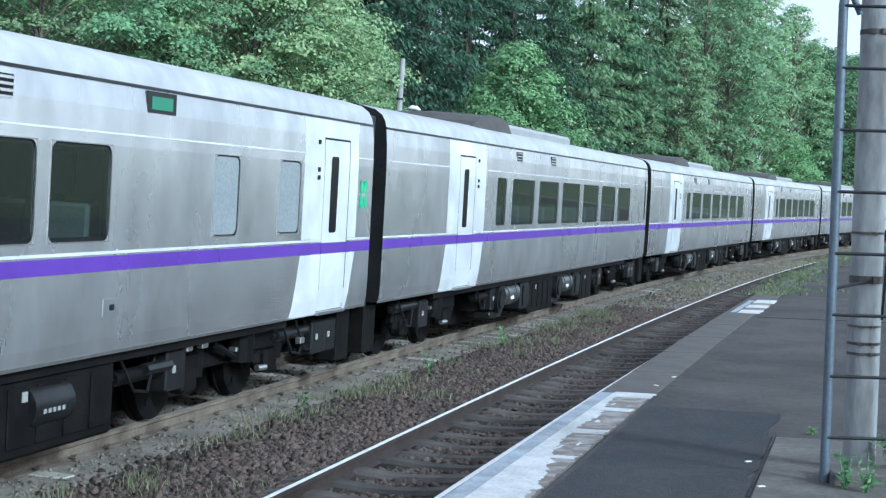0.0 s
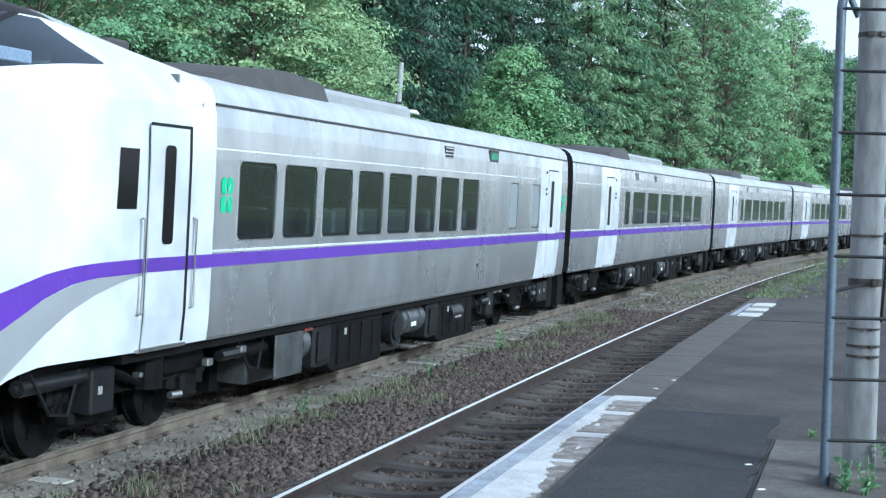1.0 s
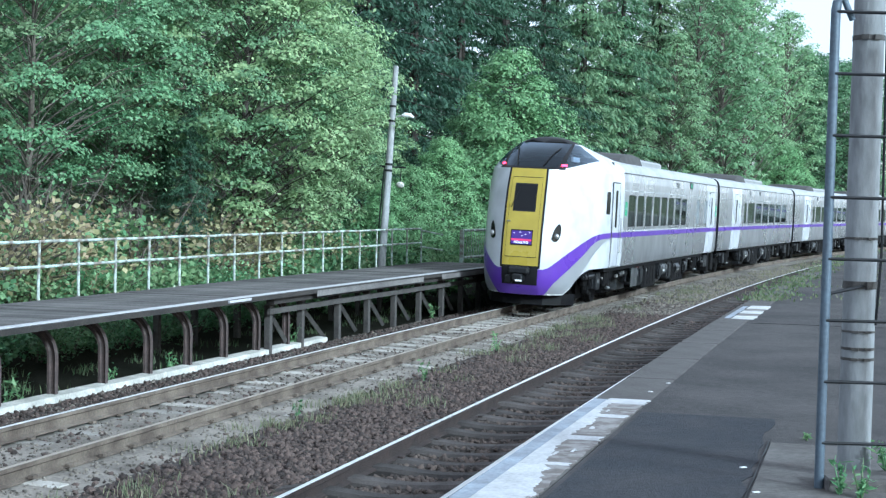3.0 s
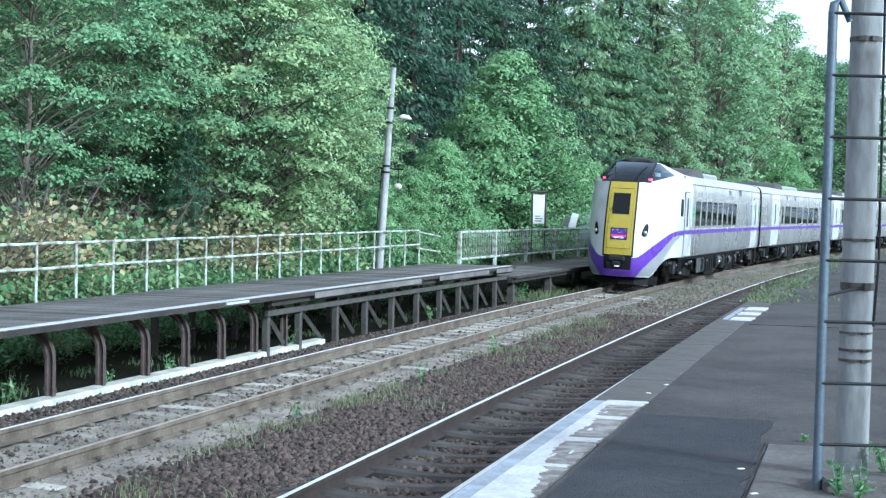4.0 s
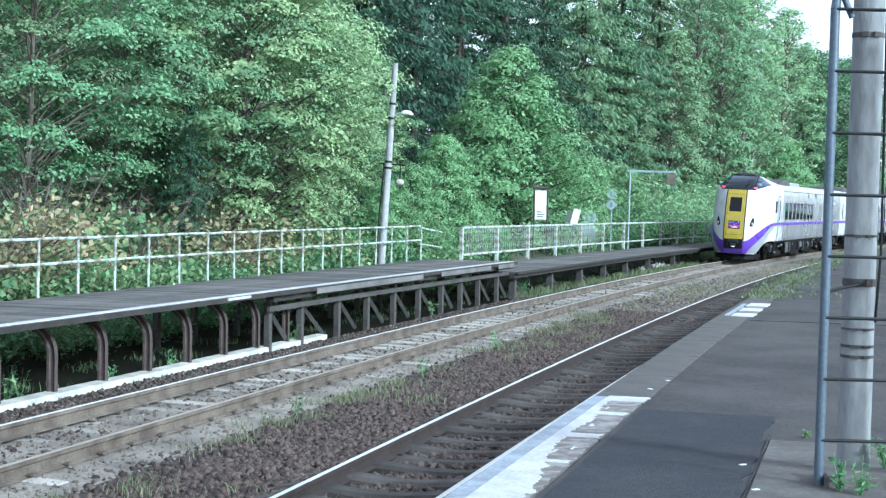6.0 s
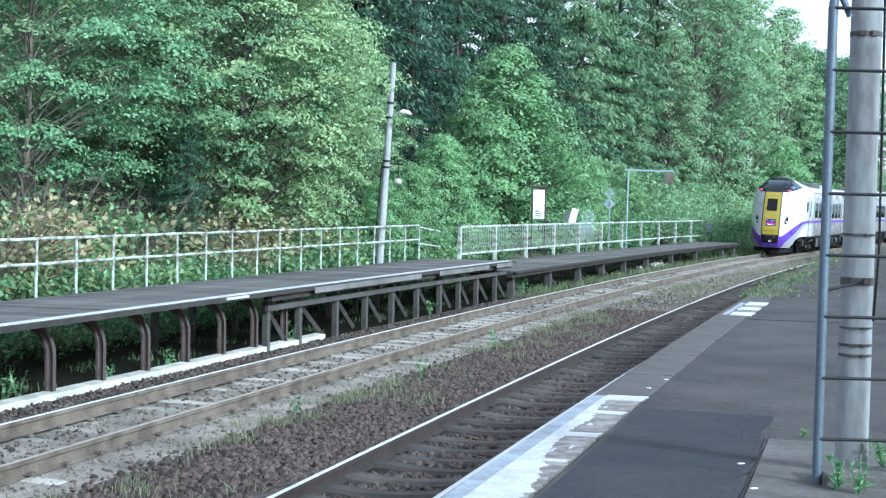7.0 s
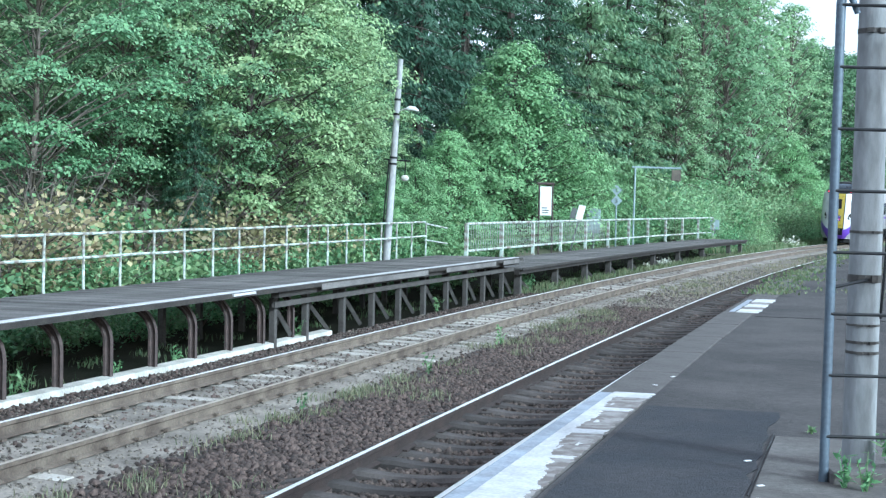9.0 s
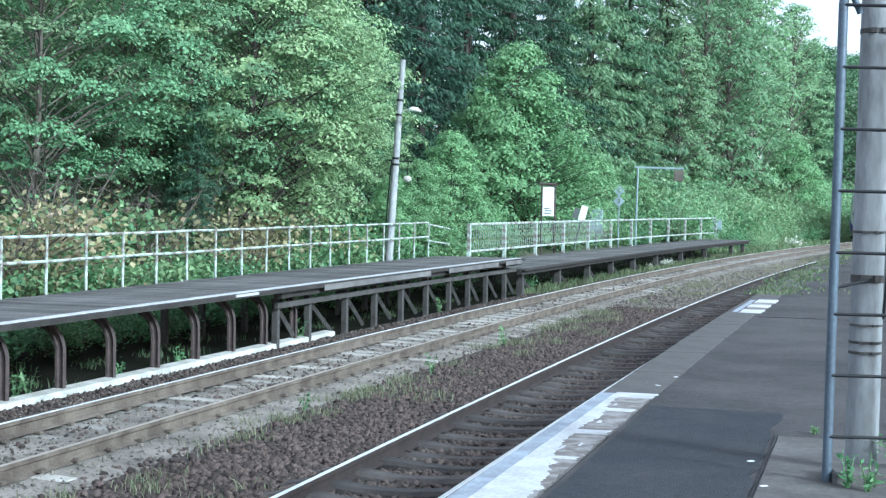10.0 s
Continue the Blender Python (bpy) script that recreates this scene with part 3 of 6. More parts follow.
def conifer(name, seed, height, spread, mat=NEEDLE):
    """A spruce: whorls of drooping boughs, each a comb of short needled twigs."""
    rng = np.random.default_rng(seed)
    thing = empty(name)
    bm = bmesh.new()
    path_tube(bm, [(0, 0, -0.4), (0.05, 0, height * 0.5), (0, 0.05, height)], [0.015 * height, 0.009 * height, 0.01], 7)
    cs, ns, ts, ls = [], [], [], []
    z = height * 0.04
    while z < height * 0.985:
        k = 1 - z / height
        reach = spread * (k ** 0.75) * rng.uniform(0.8, 1.1) + 0.15
        n = 6 + int(rng.integers(0, 3))
        for i in range(n):
            a = 6.283 * (i + rng.random() * 0.7) / n
            L = reach * rng.uniform(0.5, 1.1)
            zz = z + rng.uniform(-0.35, 0.35)
            d = np.array([math.cos(a), math.sin(a), 0])
            side = np.array([-d[1], d[0], 0])
            m = max(14, int(L * 62))
            u = np.sort(rng.random(m)) * 0.95 + 0.05
            drop = -0.42 * L * u ** 1.4 + 0.16 * L * u ** 4
            sgn = rng.choice((-1, 1), m)
            w = (0.24 * L * (1 - u) + 0.12) * rng.uniform(0.2, 1.0, m)
            c = d * (L * u)[:, None] + side * (w * sgn)[:, None]
            c[:, 2] += zz + drop - 0.35 * w + rng.normal(0, 0.08, m)
            cs.append(c)
            ts.append(d * 0.6 + side * sgn[:, None] * 0.8 + np.array([0, 0, -0.6]) + rng.normal(0, 0.3, (m, 3)))
            ls.append(np.full(m, 0.23) * rng.uniform(0.6, 1.25, m))
            if i % 2 == 0:
                path_tube(bm, [(0, 0, z), tuple(d * L * 0.5 + np.array([0, 0, z - 0.08 * L])), tuple(d * L + np.array([0, 0, z - 0.22 * L]))], [0.03, 0.02, 0.006], 4)
        z += 0.38 + 0.03 * height * (0.45 + 0.55 * k)
    part("trunk", bm, BARK, thing)
    c, t, L = np.concatenate(cs), np.concatenate(ts), np.concatenate(ls)[:, None]
    t /= np.linalg.norm(t, axis=1, keepdims=True)
    up = rng.normal(0, 0.5, t.shape) + np.array([0, 0, 1])
    b = np.cross(t, up)
    b /= np.linalg.norm(b, axis=1, keepdims=True)
    hang = np.array([0, 0, -0.25]) * L
    v = np.stack([c - t * L * 0.5, c + b * L * 0.2 + hang * 0.3, c + t * L * 0.5 + hang, c - b * L * 0.2 + hang * 0.3], 1).reshape(-1, 3)
    from_arrays("crown", v, np.arange(len(v)).reshape(-1, 4), mat, thing)
    return thing


def shrub(name, seed, height, spread, leaves, size, mat):
    rng = np.random.default_rng(seed)
    thing = empty(name)
    bm = bmesh.new()
    tips = []
    for i in range(11):
        a, r = rng.uniform(0, 6.283), spread * rng.uniform(0.1, 0.9)
        e = Vector((math.cos(a) * r, math.sin(a) * r, height * rng.uniform(0.5, 1.0) * (1 - 0.35 * r / spread)))
        path_tube(bm, [(0.1 * math.cos(a), 0.1 * math.sin(a), -0.2), e * 0.5 + Vector((0, 0, 0.12 * height)), e], [0.02, 0.013, 0.004], 4)
        tips += [e, e * 0.7, e * 0.45]
    part("stem", bm, DEADWOOD if seed % 2 else BARK, thing)
    per = leaves // len(tips)
    c = np.concatenate([rng.normal(0, 1, (per, 3)) * np.array([0.30, 0.30, 0.22]) * spread * 0.6 + np.array(t) for t in tips])
    c[:, 2] = np.maximum(c[:, 2], 0.02)
    v, f = leaf_quads(c, rng.normal(0, 0.6, c.shape) + np.array([0, 0, 0.8]), size, rng, 0.7)
    from_arrays("foliage", v, f, mat, thing)
    return thing


def bare_brush(name, seed):
    rng = np.random.default_rng(seed)
    thing = empty(name)
    for i in range(14):
        a, r, h = rng.uniform(0, 6.283), rng.uniform(0.2, 1.1), rng.uniform(0.6, 1.9)
        bm = bmesh.new()
        tip = Vector((math.cos(a) * r, math.sin(a) * r, h))
        mid = tip * 0.55 + Vector(rng.normal(0, 0.14, 3))
        path_tube(bm, [(0.15 * math.cos(a), 0.15 * math.sin(a), -0.2), mid, tip], [0.022, 0.014, 0.004], 4)
        for _ in range(3):
            k = rng.uniform(0.3, 0.9)
            b = mid.lerp(tip, k)
            path_tube(bm, [b, b + Vector(rng.normal(0, 0.16, 3)), b + Vector(rng.normal(0, 0.32, 3))], [0.009, 0.006, 0.002], 3)
        part("branch", bm, DEADWOOD, thing)
    return thing


def plant_woods():
    rnd = random.Random(11)
    BL = "leafy green broadleaf tree on the wooded slope"
    kinds = {
        "a": tagged(broadleaf("tree", 1, 9.0, 3.5, 36000, 0.10, LEAF, BARK, 0.20, 115, 0.66, 0.38, 0.45), BL, "tree", "trees on the slope"),
        "b": tagged(broadleaf("tree", 2, 8.2, 3.7, 34000, 0.095, LEAF_B, DEADWOOD, 0.26, 100, 0.64, 0.34, 0.5), "spreading darker broadleaf tree with bare lower limbs", "tree", "trees on the slope"),
        "c": tagged(broadleaf("tree", 3, 10.5, 3.6, 32000, 0.11, LEAF, BARK, 0.15, 105, 0.72, 0.42, 0.5), BL, "tree", "trees on the slope"),
        "d": tagged(broadleaf("tree", 4, 7.0, 2.7, 30000, 0.115, LEAF_D, BARK, 0.01, 150, 0.64, 0.62, 0.28), "young round-crowned broadleaf tree leafy to the ground", "tree", "trees on the slope"),
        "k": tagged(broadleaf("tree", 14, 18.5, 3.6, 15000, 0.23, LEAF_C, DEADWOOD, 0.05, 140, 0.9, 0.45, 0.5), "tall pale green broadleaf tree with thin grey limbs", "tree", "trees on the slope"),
        "n": tagged(broadleaf("tree", 23, 15.5, 5.0, 13000, 0.28, LEAF_B, BARK, 0.05, 110, 1.25, 0.55, 0.45), "distant dark broadleaf tree behind the curve", "tree", "trees on the slope"),
        "e": tagged(conifer("conifer_tree", 5, 15, 3.7), "tall green spruce with drooping boughs", "tree", "conifers on the slope"),
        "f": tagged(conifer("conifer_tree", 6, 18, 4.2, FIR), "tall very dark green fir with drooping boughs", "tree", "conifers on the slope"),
        "g": tagged(shrub("bush", 7, 1.5, 1.3, 1300, 0.12, SHRUB), "bright green leafy bush behind the railing", "bush", "bushes on the slope"),
        "h": tagged(shrub("bush", 8, 1.1, 1.2, 800, 0.16, SHRUB), "low bush with broad bright green leaves", "bush", "bushes on the slope"),
        "j": tagged(shrub("bush", 13, 1.4, 1.3, 1700, 0.095, SHRUB_PALE), "pale green overgrown bush on the embankment", "bush", "bushes on the slope"),
        "i": tagged(shrub("bush", 9, 1.0, 0.9, 800, 0.065, DRYLEAF), "withered straw-coloured bush among green weeds", "bush", "bushes on the slope"),
    }
    kinds["l"] = tagged(bare_brush("dead_brush", 17), "tangle of bare pale dead branches", "brush", "dead brush")
    kinds["m"] = tagged(shrub("flowering_bush", 19, 0.8, 0.55, 160, 0.14, BLOSSOM), "low plant with white blossom heads", "flowers", "white flowers")
    used = set()

    def put(kind, s, o, scale=1.0, turn=None):
        m = stand(s, o, ground_z(s, o) - 0.05, rnd.uniform(0, 360) if turn is None else turn)
        if kind not in used:
            used.add(kind)
            kinds[kind].scale = (scale, scale, scale)
            kinds[kind].matrix_basis = m @ Matrix.Diagonal((scale, scale, scale, 1))
        else:
            c = copy_thing(kinds[kind], m)
            c.scale = (scale, scale, scale)

    def plant(kind, x, y, scale):
        """By place on the plan: find the nearest point of the line, and the distance to its side."""
        i = int(np.argmin((LX - x) ** 2 + (LY - y) ** 2))
        a = heading(LS[i])
        put(kind, float(LS[i]), (x - LX[i]) * math.cos(a) - (y - LY[i]) * math.sin(a), scale)

    for s, o, sc in ((19.5, -6.4, 1.2), (21.5, -6.8, 1.4), (24.0, -6.3, 1.1), (26.5, -7.0, 1.4), (29.5, -6.6, 1.2), (33, -7.2, 1.5), (37, -6.8, 1.3), (22.5, -7.6, 1.0), (28, -7.8, 1.1)):
        put("l", s, o, sc)
    for s, o, sc in ((27.2, -4.9, 1.0), (31.0, -5.2, 0.8), (62.0, -2.0, 0.6), (63.4, -2.1, 0.55), (60.6, -2.2, 0.5), (98.0, -2.6, 1.2)):
        put("m", s, o, sc)
    # trees added out of view, opposite, for green reflections in the train windows
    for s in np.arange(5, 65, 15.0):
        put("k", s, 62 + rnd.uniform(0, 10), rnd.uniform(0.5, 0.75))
    woods = {
        "a": ((-4.5, 36.0, 1.05), (-3.9, 43.5, 0.92), (-5.2, 47.0, 1.10), (-11.4, 36.0, 1.10), (-3.0, 46.0, 0.62)),
        "b": ((-9.7, 30.0, 1.00), (-7.9, 29.5, 0.95), (-7.3, 33.5, 0.92), (-5.9, 35.0, 1.00), (-7.8, 39.0, 1.10), (-3.4, 50.0, 0.80)),
        "c": ((-3.5, 40.0, 0.90), (-9.7, 39.0, 1.10), (-6.2, 43.0, 1.10), (-12.9, 45.0, 1.20), (-9.2, 49.0, 1.20)),
        "d": ((3.6, 61.5, 1.0), (1.5, 60.0, 0.90), (2.9, 60.5, 1.28), (0.2, 50.0, 0.64), (5.6, 66.0, 0.66), (7.8, 75.0, 0.60), (10.1, 80.0, 0.60), (26.0, 113.0, 1.10), (28.6, 118.0, 0.85), (-0.8, 46.0, 0.50), (-1.5, 43.5, 0.42)),
        "n": ((36.9, 160.0, 1.08), (38.5, 157.0, 1.12), (40.5, 155.0, 1.08), (41.9, 150.0, 1.10), (40.9, 172.0, 1.15), (43.1, 170.0, 1.15), (44.8, 165.0, 1.15)),
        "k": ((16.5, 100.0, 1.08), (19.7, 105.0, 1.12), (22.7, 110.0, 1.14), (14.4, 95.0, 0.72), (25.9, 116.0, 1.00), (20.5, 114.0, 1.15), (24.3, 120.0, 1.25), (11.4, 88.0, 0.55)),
        "e": ((8.0, 84.0, 1.25), (10.7, 88.0, 1.30), (14.0, 96.0, 1.30), (6.8, 88.0, 1.20), (11.2, 101.0, 1.45), (15.2, 108.0, 1.45), (20.1, 118.0, 1.45), (24.3, 126.0, 1.45)),
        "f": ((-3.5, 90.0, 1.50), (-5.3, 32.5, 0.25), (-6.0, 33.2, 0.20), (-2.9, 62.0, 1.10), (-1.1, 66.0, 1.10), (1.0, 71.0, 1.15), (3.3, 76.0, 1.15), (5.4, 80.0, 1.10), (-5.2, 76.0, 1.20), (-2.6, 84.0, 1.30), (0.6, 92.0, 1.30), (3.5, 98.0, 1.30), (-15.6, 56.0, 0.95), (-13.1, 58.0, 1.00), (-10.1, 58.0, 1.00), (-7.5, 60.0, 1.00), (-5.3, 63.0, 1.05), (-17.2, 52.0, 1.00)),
    }
    for kind, spots in woods.items():
        for x, y, scale in spots:
            plant(kind, x, y, scale)
    # low bush row added to keep light from under the timber platform
    for s in np.arange(14, 44, 0.9):
        put(rnd.choice("gh"), s, -4.35 - rnd.uniform(0, 0.25), rnd.uniform(0.45, 0.6))
    for s in np.arange(17, 96, 1.15):
        if 54.2 < s < 67.5:  # kept clear before the small sign
            continue
        put(rnd.choice("ghhg"), s + rnd.uniform(-0.5, 0.5), -5.1 - rnd.uniform(0, 0.9) - 0.02 * max(0, s - 40), rnd.uniform(0.6, 0.95))
        put(rnd.choice("gghg"), s + rnd.uniform(-0.5, 0.5), -6.6 - rnd.uniform(0, 1.4), rnd.uniform(0.8, 1.3))
    for s in (20.8, 21.9, 22.8, 23.9, 24.8, 26.0, 28.6, 31.0, 32.0, 33.1, 34.0, 35.5, 38.6):
        put("i", s, -6.3 - rnd.uniform(0, 0.7), rnd.uniform(1.7, 2.1))
    for s in np.arange(80, 150, 2.0):
        put(rnd.choice("gjj"), s, -3.4 - rnd.uniform(0, 1.5), rnd.uniform(0.6, 1.1))
        put(rnd.choice("jjg"), s, -5.2 - rnd.uniform(0, 1.5), rnd.uniform(1.2, 1.8))
        put("j", s, -7.2 - rnd.uniform(0, 1.8), rnd.uniform(1.6, 2.3))
        put(rnd.choice("jg"), s, -9.4 - rnd.uniform(0, 2.0), rnd.uniform(1.8, 2.6))


plant_woods()


# ---- near platform ----
PZ = 0.71
EDGE = 5.42


def slab(name, s0, s1, o0, o1, z0, z1, mat, parent, ragged=0.0, seed=1, label="", step=0.25):
    """A thin flat piece of paving with an uneven outline."""
    rnd = random.Random(seed)
    bm = bmesh.new()
    n = max(3, int((s1 - s0) / step))
    lo, hi = [], []
    for i in range(n + 1):
        s = s0 + (s1 - s0) * i / n
        w = ragged if 0 < i < n else ragged * 0.3
        lo.append((s, o0))
        hi.append((s + rnd.uniform(-1, 1) * min(w * 0.5, step * 0.4), (o1(s) if callable(o1) else o1) + rnd.uniform(-w, w)))
    top = [[bm.verts.new(at(s, o, z1)) for s, o in row] for row in (lo, hi)]
    bot = [[bm.verts.new(at(s, o, z0)) for s, o in row] for row in (lo, hi)]
    for i in range(n):
        bm.faces.new((top[0][i], top[1][i], top[1][i + 1], top[0][i + 1]))
        bm.faces.new((top[0][i + 1], bot[0][i + 1], bot[0][i], top[0][i]))
        bm.faces.new((top[1][i], bot[1][i], bot[1][i + 1], top[1][i + 1]))
    bm.faces.new((top[0][0], bot[0][0], bot[1][0], top[1][0]))
    bm.faces.new((top[1][n], bot[1][n], bot[0][n], top[0][n]))
    bmesh.ops.recalc_face_normals(bm, faces=bm.faces)
    return part(name, bm, mat, parent, label)


def near_platform():
    p = empty("platform")
    tagged(p, "worn asphalt station platform with a concrete edge", "platform", kind="structure")
    bm = bmesh.new()
    sweep(bm, [(EDGE + 0.46, PZ), (13.5, PZ), (13.5, -0.5), (EDGE + 0.46, -0.5)], -14, 72, 1.0)
    part("paving", bm, ASPHALT, p)
    s, rnd = -14.0, random.Random(2)
    bm = bmesh.new()
    box(bm, 0, 0.45, 0, 1.98, -0.14, 0.004, 0.012)
    first = None
    while s < 71:
        m = stand(s, EDGE, PZ + rnd.uniform(-0.004, 0.004), rnd.uniform(-0.15, 0.15))
        if first is None:
            first = part("coping_stone", bm, COPING, p, "worn concrete edge slab")
            first.matrix_basis = m
        else:
            shared("coping_stone", first.data, p, m)
        s += 2.0
    bm = bmesh.new()
    sweep(bm, [(EDGE + 0.06, PZ - 0.14), (EDGE + 0.46, PZ - 0.14), (EDGE + 0.46, -0.5), (EDGE + 0.06, -0.5)], -14, 72, 1.0)
    part("retaining_wall", bm, CONCRETE, p)
    slab("pale_edge_paint", 2.0, 14.25, EDGE + 0.015, EDGE + 0.12, PZ + 0.004, PZ + 0.0085, EDGEPAINT, p, 0.004, 3, "dusty pale edge paint", 0.06)
    inner = lambda s: EDGE + lerp_table(s, [(2, 0.43), (9.2, 0.43), (10.0, 0.40), (10.5, 0.36), (11.1, 0.27), (11.7, 0.215), (12.3, 0.205), (12.8, 0.245), (13.3, 0.215), (13.7, 0.18), (14.2, 0.18)])
    slab("white_edge_paint", 2.0, 14.2, EDGE + 0.122, inner, PZ + 0.004, PZ + 0.0088, LINEPAINT, p, 0.015, 13, "white edge paint, worn ragged inside", 0.035)
    slab("flaking_paint", 9.3, 14.1, EDGE + 0.17, EDGE + 0.44, PZ + 0.0035, PZ + 0.0065, PATCHY, p, 0.012, 15, "flaking remains of white paint", 0.05)
    for a, b, w in ((14.02, 14.32, 0.455), (13.18, 13.34, 0.42), (12.02, 12.2, 0.44), (10.98, 11.07, 0.43)):
        slab("white_edge_paint", a, b, EDGE + 0.13, EDGE + w, PZ + 0.004, PZ + 0.0095, LINEPAINT, p, 0.02, int(a * 7), "white painted cross bar", 0.05)
    for k, (s, o) in enumerate(((9.6, 0.41), (10.25, 0.38), (10.75, 0.33), (11.35, 0.27), (12.55, 0.29), (13.5, 0.25), (9.95, 0.425), (11.5, 0.36))):
        slab("paint_flake", s, s + 0.13, EDGE + o - 0.02, EDGE + o, PZ + 0.004, PZ + 0.008, LINEPAINT, p, 0.018, 60 + k, "flake of white paint", 0.025)
    slab("flaking_paint", 24.4, 27.5, EDGE + 0.20, EDGE + 0.5, PZ + 0.003, PZ + 0.007, PATCHY, p, 0.02, 5, "flaking remains of white paint")
    for a, b in ((24.3, 25.0), (25.55, 26.2), (26.75, 27.6)):
        slab("white_edge_paint", a, b, EDGE + 0.19, EDGE + 0.51, PZ + 0.003, PZ + 0.0095, WORNPAINT, p, 0.02, int(a * 3), "white painted cross bar", 0.1)
    slab("white_edge_paint", 24.4, 27.4, EDGE + 0.08, EDGE + 0.17, PZ + 0.003, PZ + 0.008, EDGEPAINT, p, 0.02, 7, "dusty painted strip")
    slab("asphalt_patch", -6, 13.6, EDGE + 0.5, 6.9, PZ + 0.001, PZ + 0.006, ASPHALT_NEW, p, 0.03, 6, "darker newer asphalt patch")
    slab("concrete_patch", 9.2, 12.4, 6.95, 8.6, PZ + 0.001, PZ + 0.007, CONCRETE, p, 0.1, 9, "broken grey concrete strip")
    for s, o0, o1 in ((23.6, 5.95, 10),):
        slab("seam", s, s + 0.014, o0, o1, PZ + 0.003, PZ + 0.0085, BLACK, p, 0.012, 2, "dark joint in the asphalt")
    for s0, s1, o in ((10.2, 12.5, 6.93),):
        slab("seam", s0, s1, o, o + 0.008, PZ + 0.003, PZ + 0.0085, BLACK, p, 0.008, 4, "dark joint in the asphalt")
    rnd = random.Random(8)
    for i, (s, o) in enumerate(((15.6, 5.86), (14.9, 5.8), (11.3, 6.85), (10.1, 7.0), (10.5, 6.98))):
        bm = bmesh.new()
        box(bm, -0.012, 0.012, -0.022, 0.022, 0, 0.005, 0.0015)
        f = part("paper_scrap", bm, SIGNWHITE)
        f.matrix_basis = stand(s, o, PZ + 0.008, rnd.uniform(-60, 60))
        tagged(f, "small white scrap lying on the platform", "litter", "litter on the platform")


near_platform()


def concrete_pole():
    thing = empty("utility_pole")
    tagged(thing, "round grey concrete pole with steel clamp bands", "pole")
    bm = bmesh.new()
    path_tube(bm, [(0, 0, -0.3), (0, 0, 1.5), (0, 0, 6.5)], [0.096, 0.092, 0.078], 28)
    part("shaft", bm, POLECONC, thing, smooth=True)
    for z, r, h in ((1.13, 0.100, 0.022), (0.86, 0.099, 0.006), (0.76, 0.099, 0.008), (0.70, 0.099, 0.008), (1.40, 0.098, 0.007), (2.56, 0.094, 0.014)):
        bm = bmesh.new()
        tube(bm, (0, 0, z - h), (0, 0, z + h), r - 0.002, n=24)
        for a in (-2.0, -1.3):
            box(bm, -0.012, 0.012, -0.02, 0.02, z - h, z + h, 0, pose(r * math.cos(a), r * math.sin(a), 0, 0, 0, math.degrees(a)))
        part("clamp_band", bm, POSTWOOD, thing, "dark steel clamp band")
    bm = bmesh.new()
    path_tube(bm, [(0.085, -0.05, 0.9), (0.105, -0.05, 1.3), (0.10, -0.04, 2.0), (0.09, -0.03, 3.2), (0.09, -0.03, 6)], [0.008] * 5, 6)
    part("cable", bm, BLACK, thing)
    thing.matrix_basis = pose(2.462, 8.78, PZ, 0, 0.6, 0)
    frame_ = empty("rung_frame")
    tagged(frame_, "blue-grey pipe stand with thin horizontal rungs", "frame")
    bm = bmesh.new()
    tube(bm, (0, 0, 0), (0, 0, 2.66), 0.0275, n=12)
    path_tube(bm, [(0, 0, 2.66), (0.006, 0, 2.71), (0.04, 0, 2.74), (0.10, 0.02, 2.62)], [0.0275, 0.0275, 0.02, 0.018], 10)
    part("upright", bm, PIPE, frame_, smooth=True)
    bm = bmesh.new()
    tube(bm, (0.62, 0, 0), (0.62, 0, 2.7), 0.0275, n=12)
    part("upright", bm, PIPE, frame_, smooth=True)
    for i in range(9):
        bm = bmesh.new()
        z = 0.262 + 0.3425 * i
        tube(bm, (0, -0.02, z), (0.62, -0.02, z), 0.0095, n=8)
        part("rung", bm, UNDERGREY, frame_)
    bm = bmesh.new()
    tube(bm, (0, 0, 1.09), (0.30, 0.3, 1.13), 0.010, n=8)
    part("brace", bm, UNDERGREY, frame_)
    frame_.matrix_basis = pose(2.165, 8.40, PZ, 0, 0.65, 0)
    bm = bmesh.new()
    box(bm, 0, 0.9, 0, 0.34, -0.05, 0.075, 0.012)
    b = part("kerb_block", bm, CONCRETE)
    b.matrix_basis = pose(2.185, 8.30, PZ, 0, 0, -3)
    tagged(b, "low grey concrete block at the foot of the pole", "block")


concrete_pole()


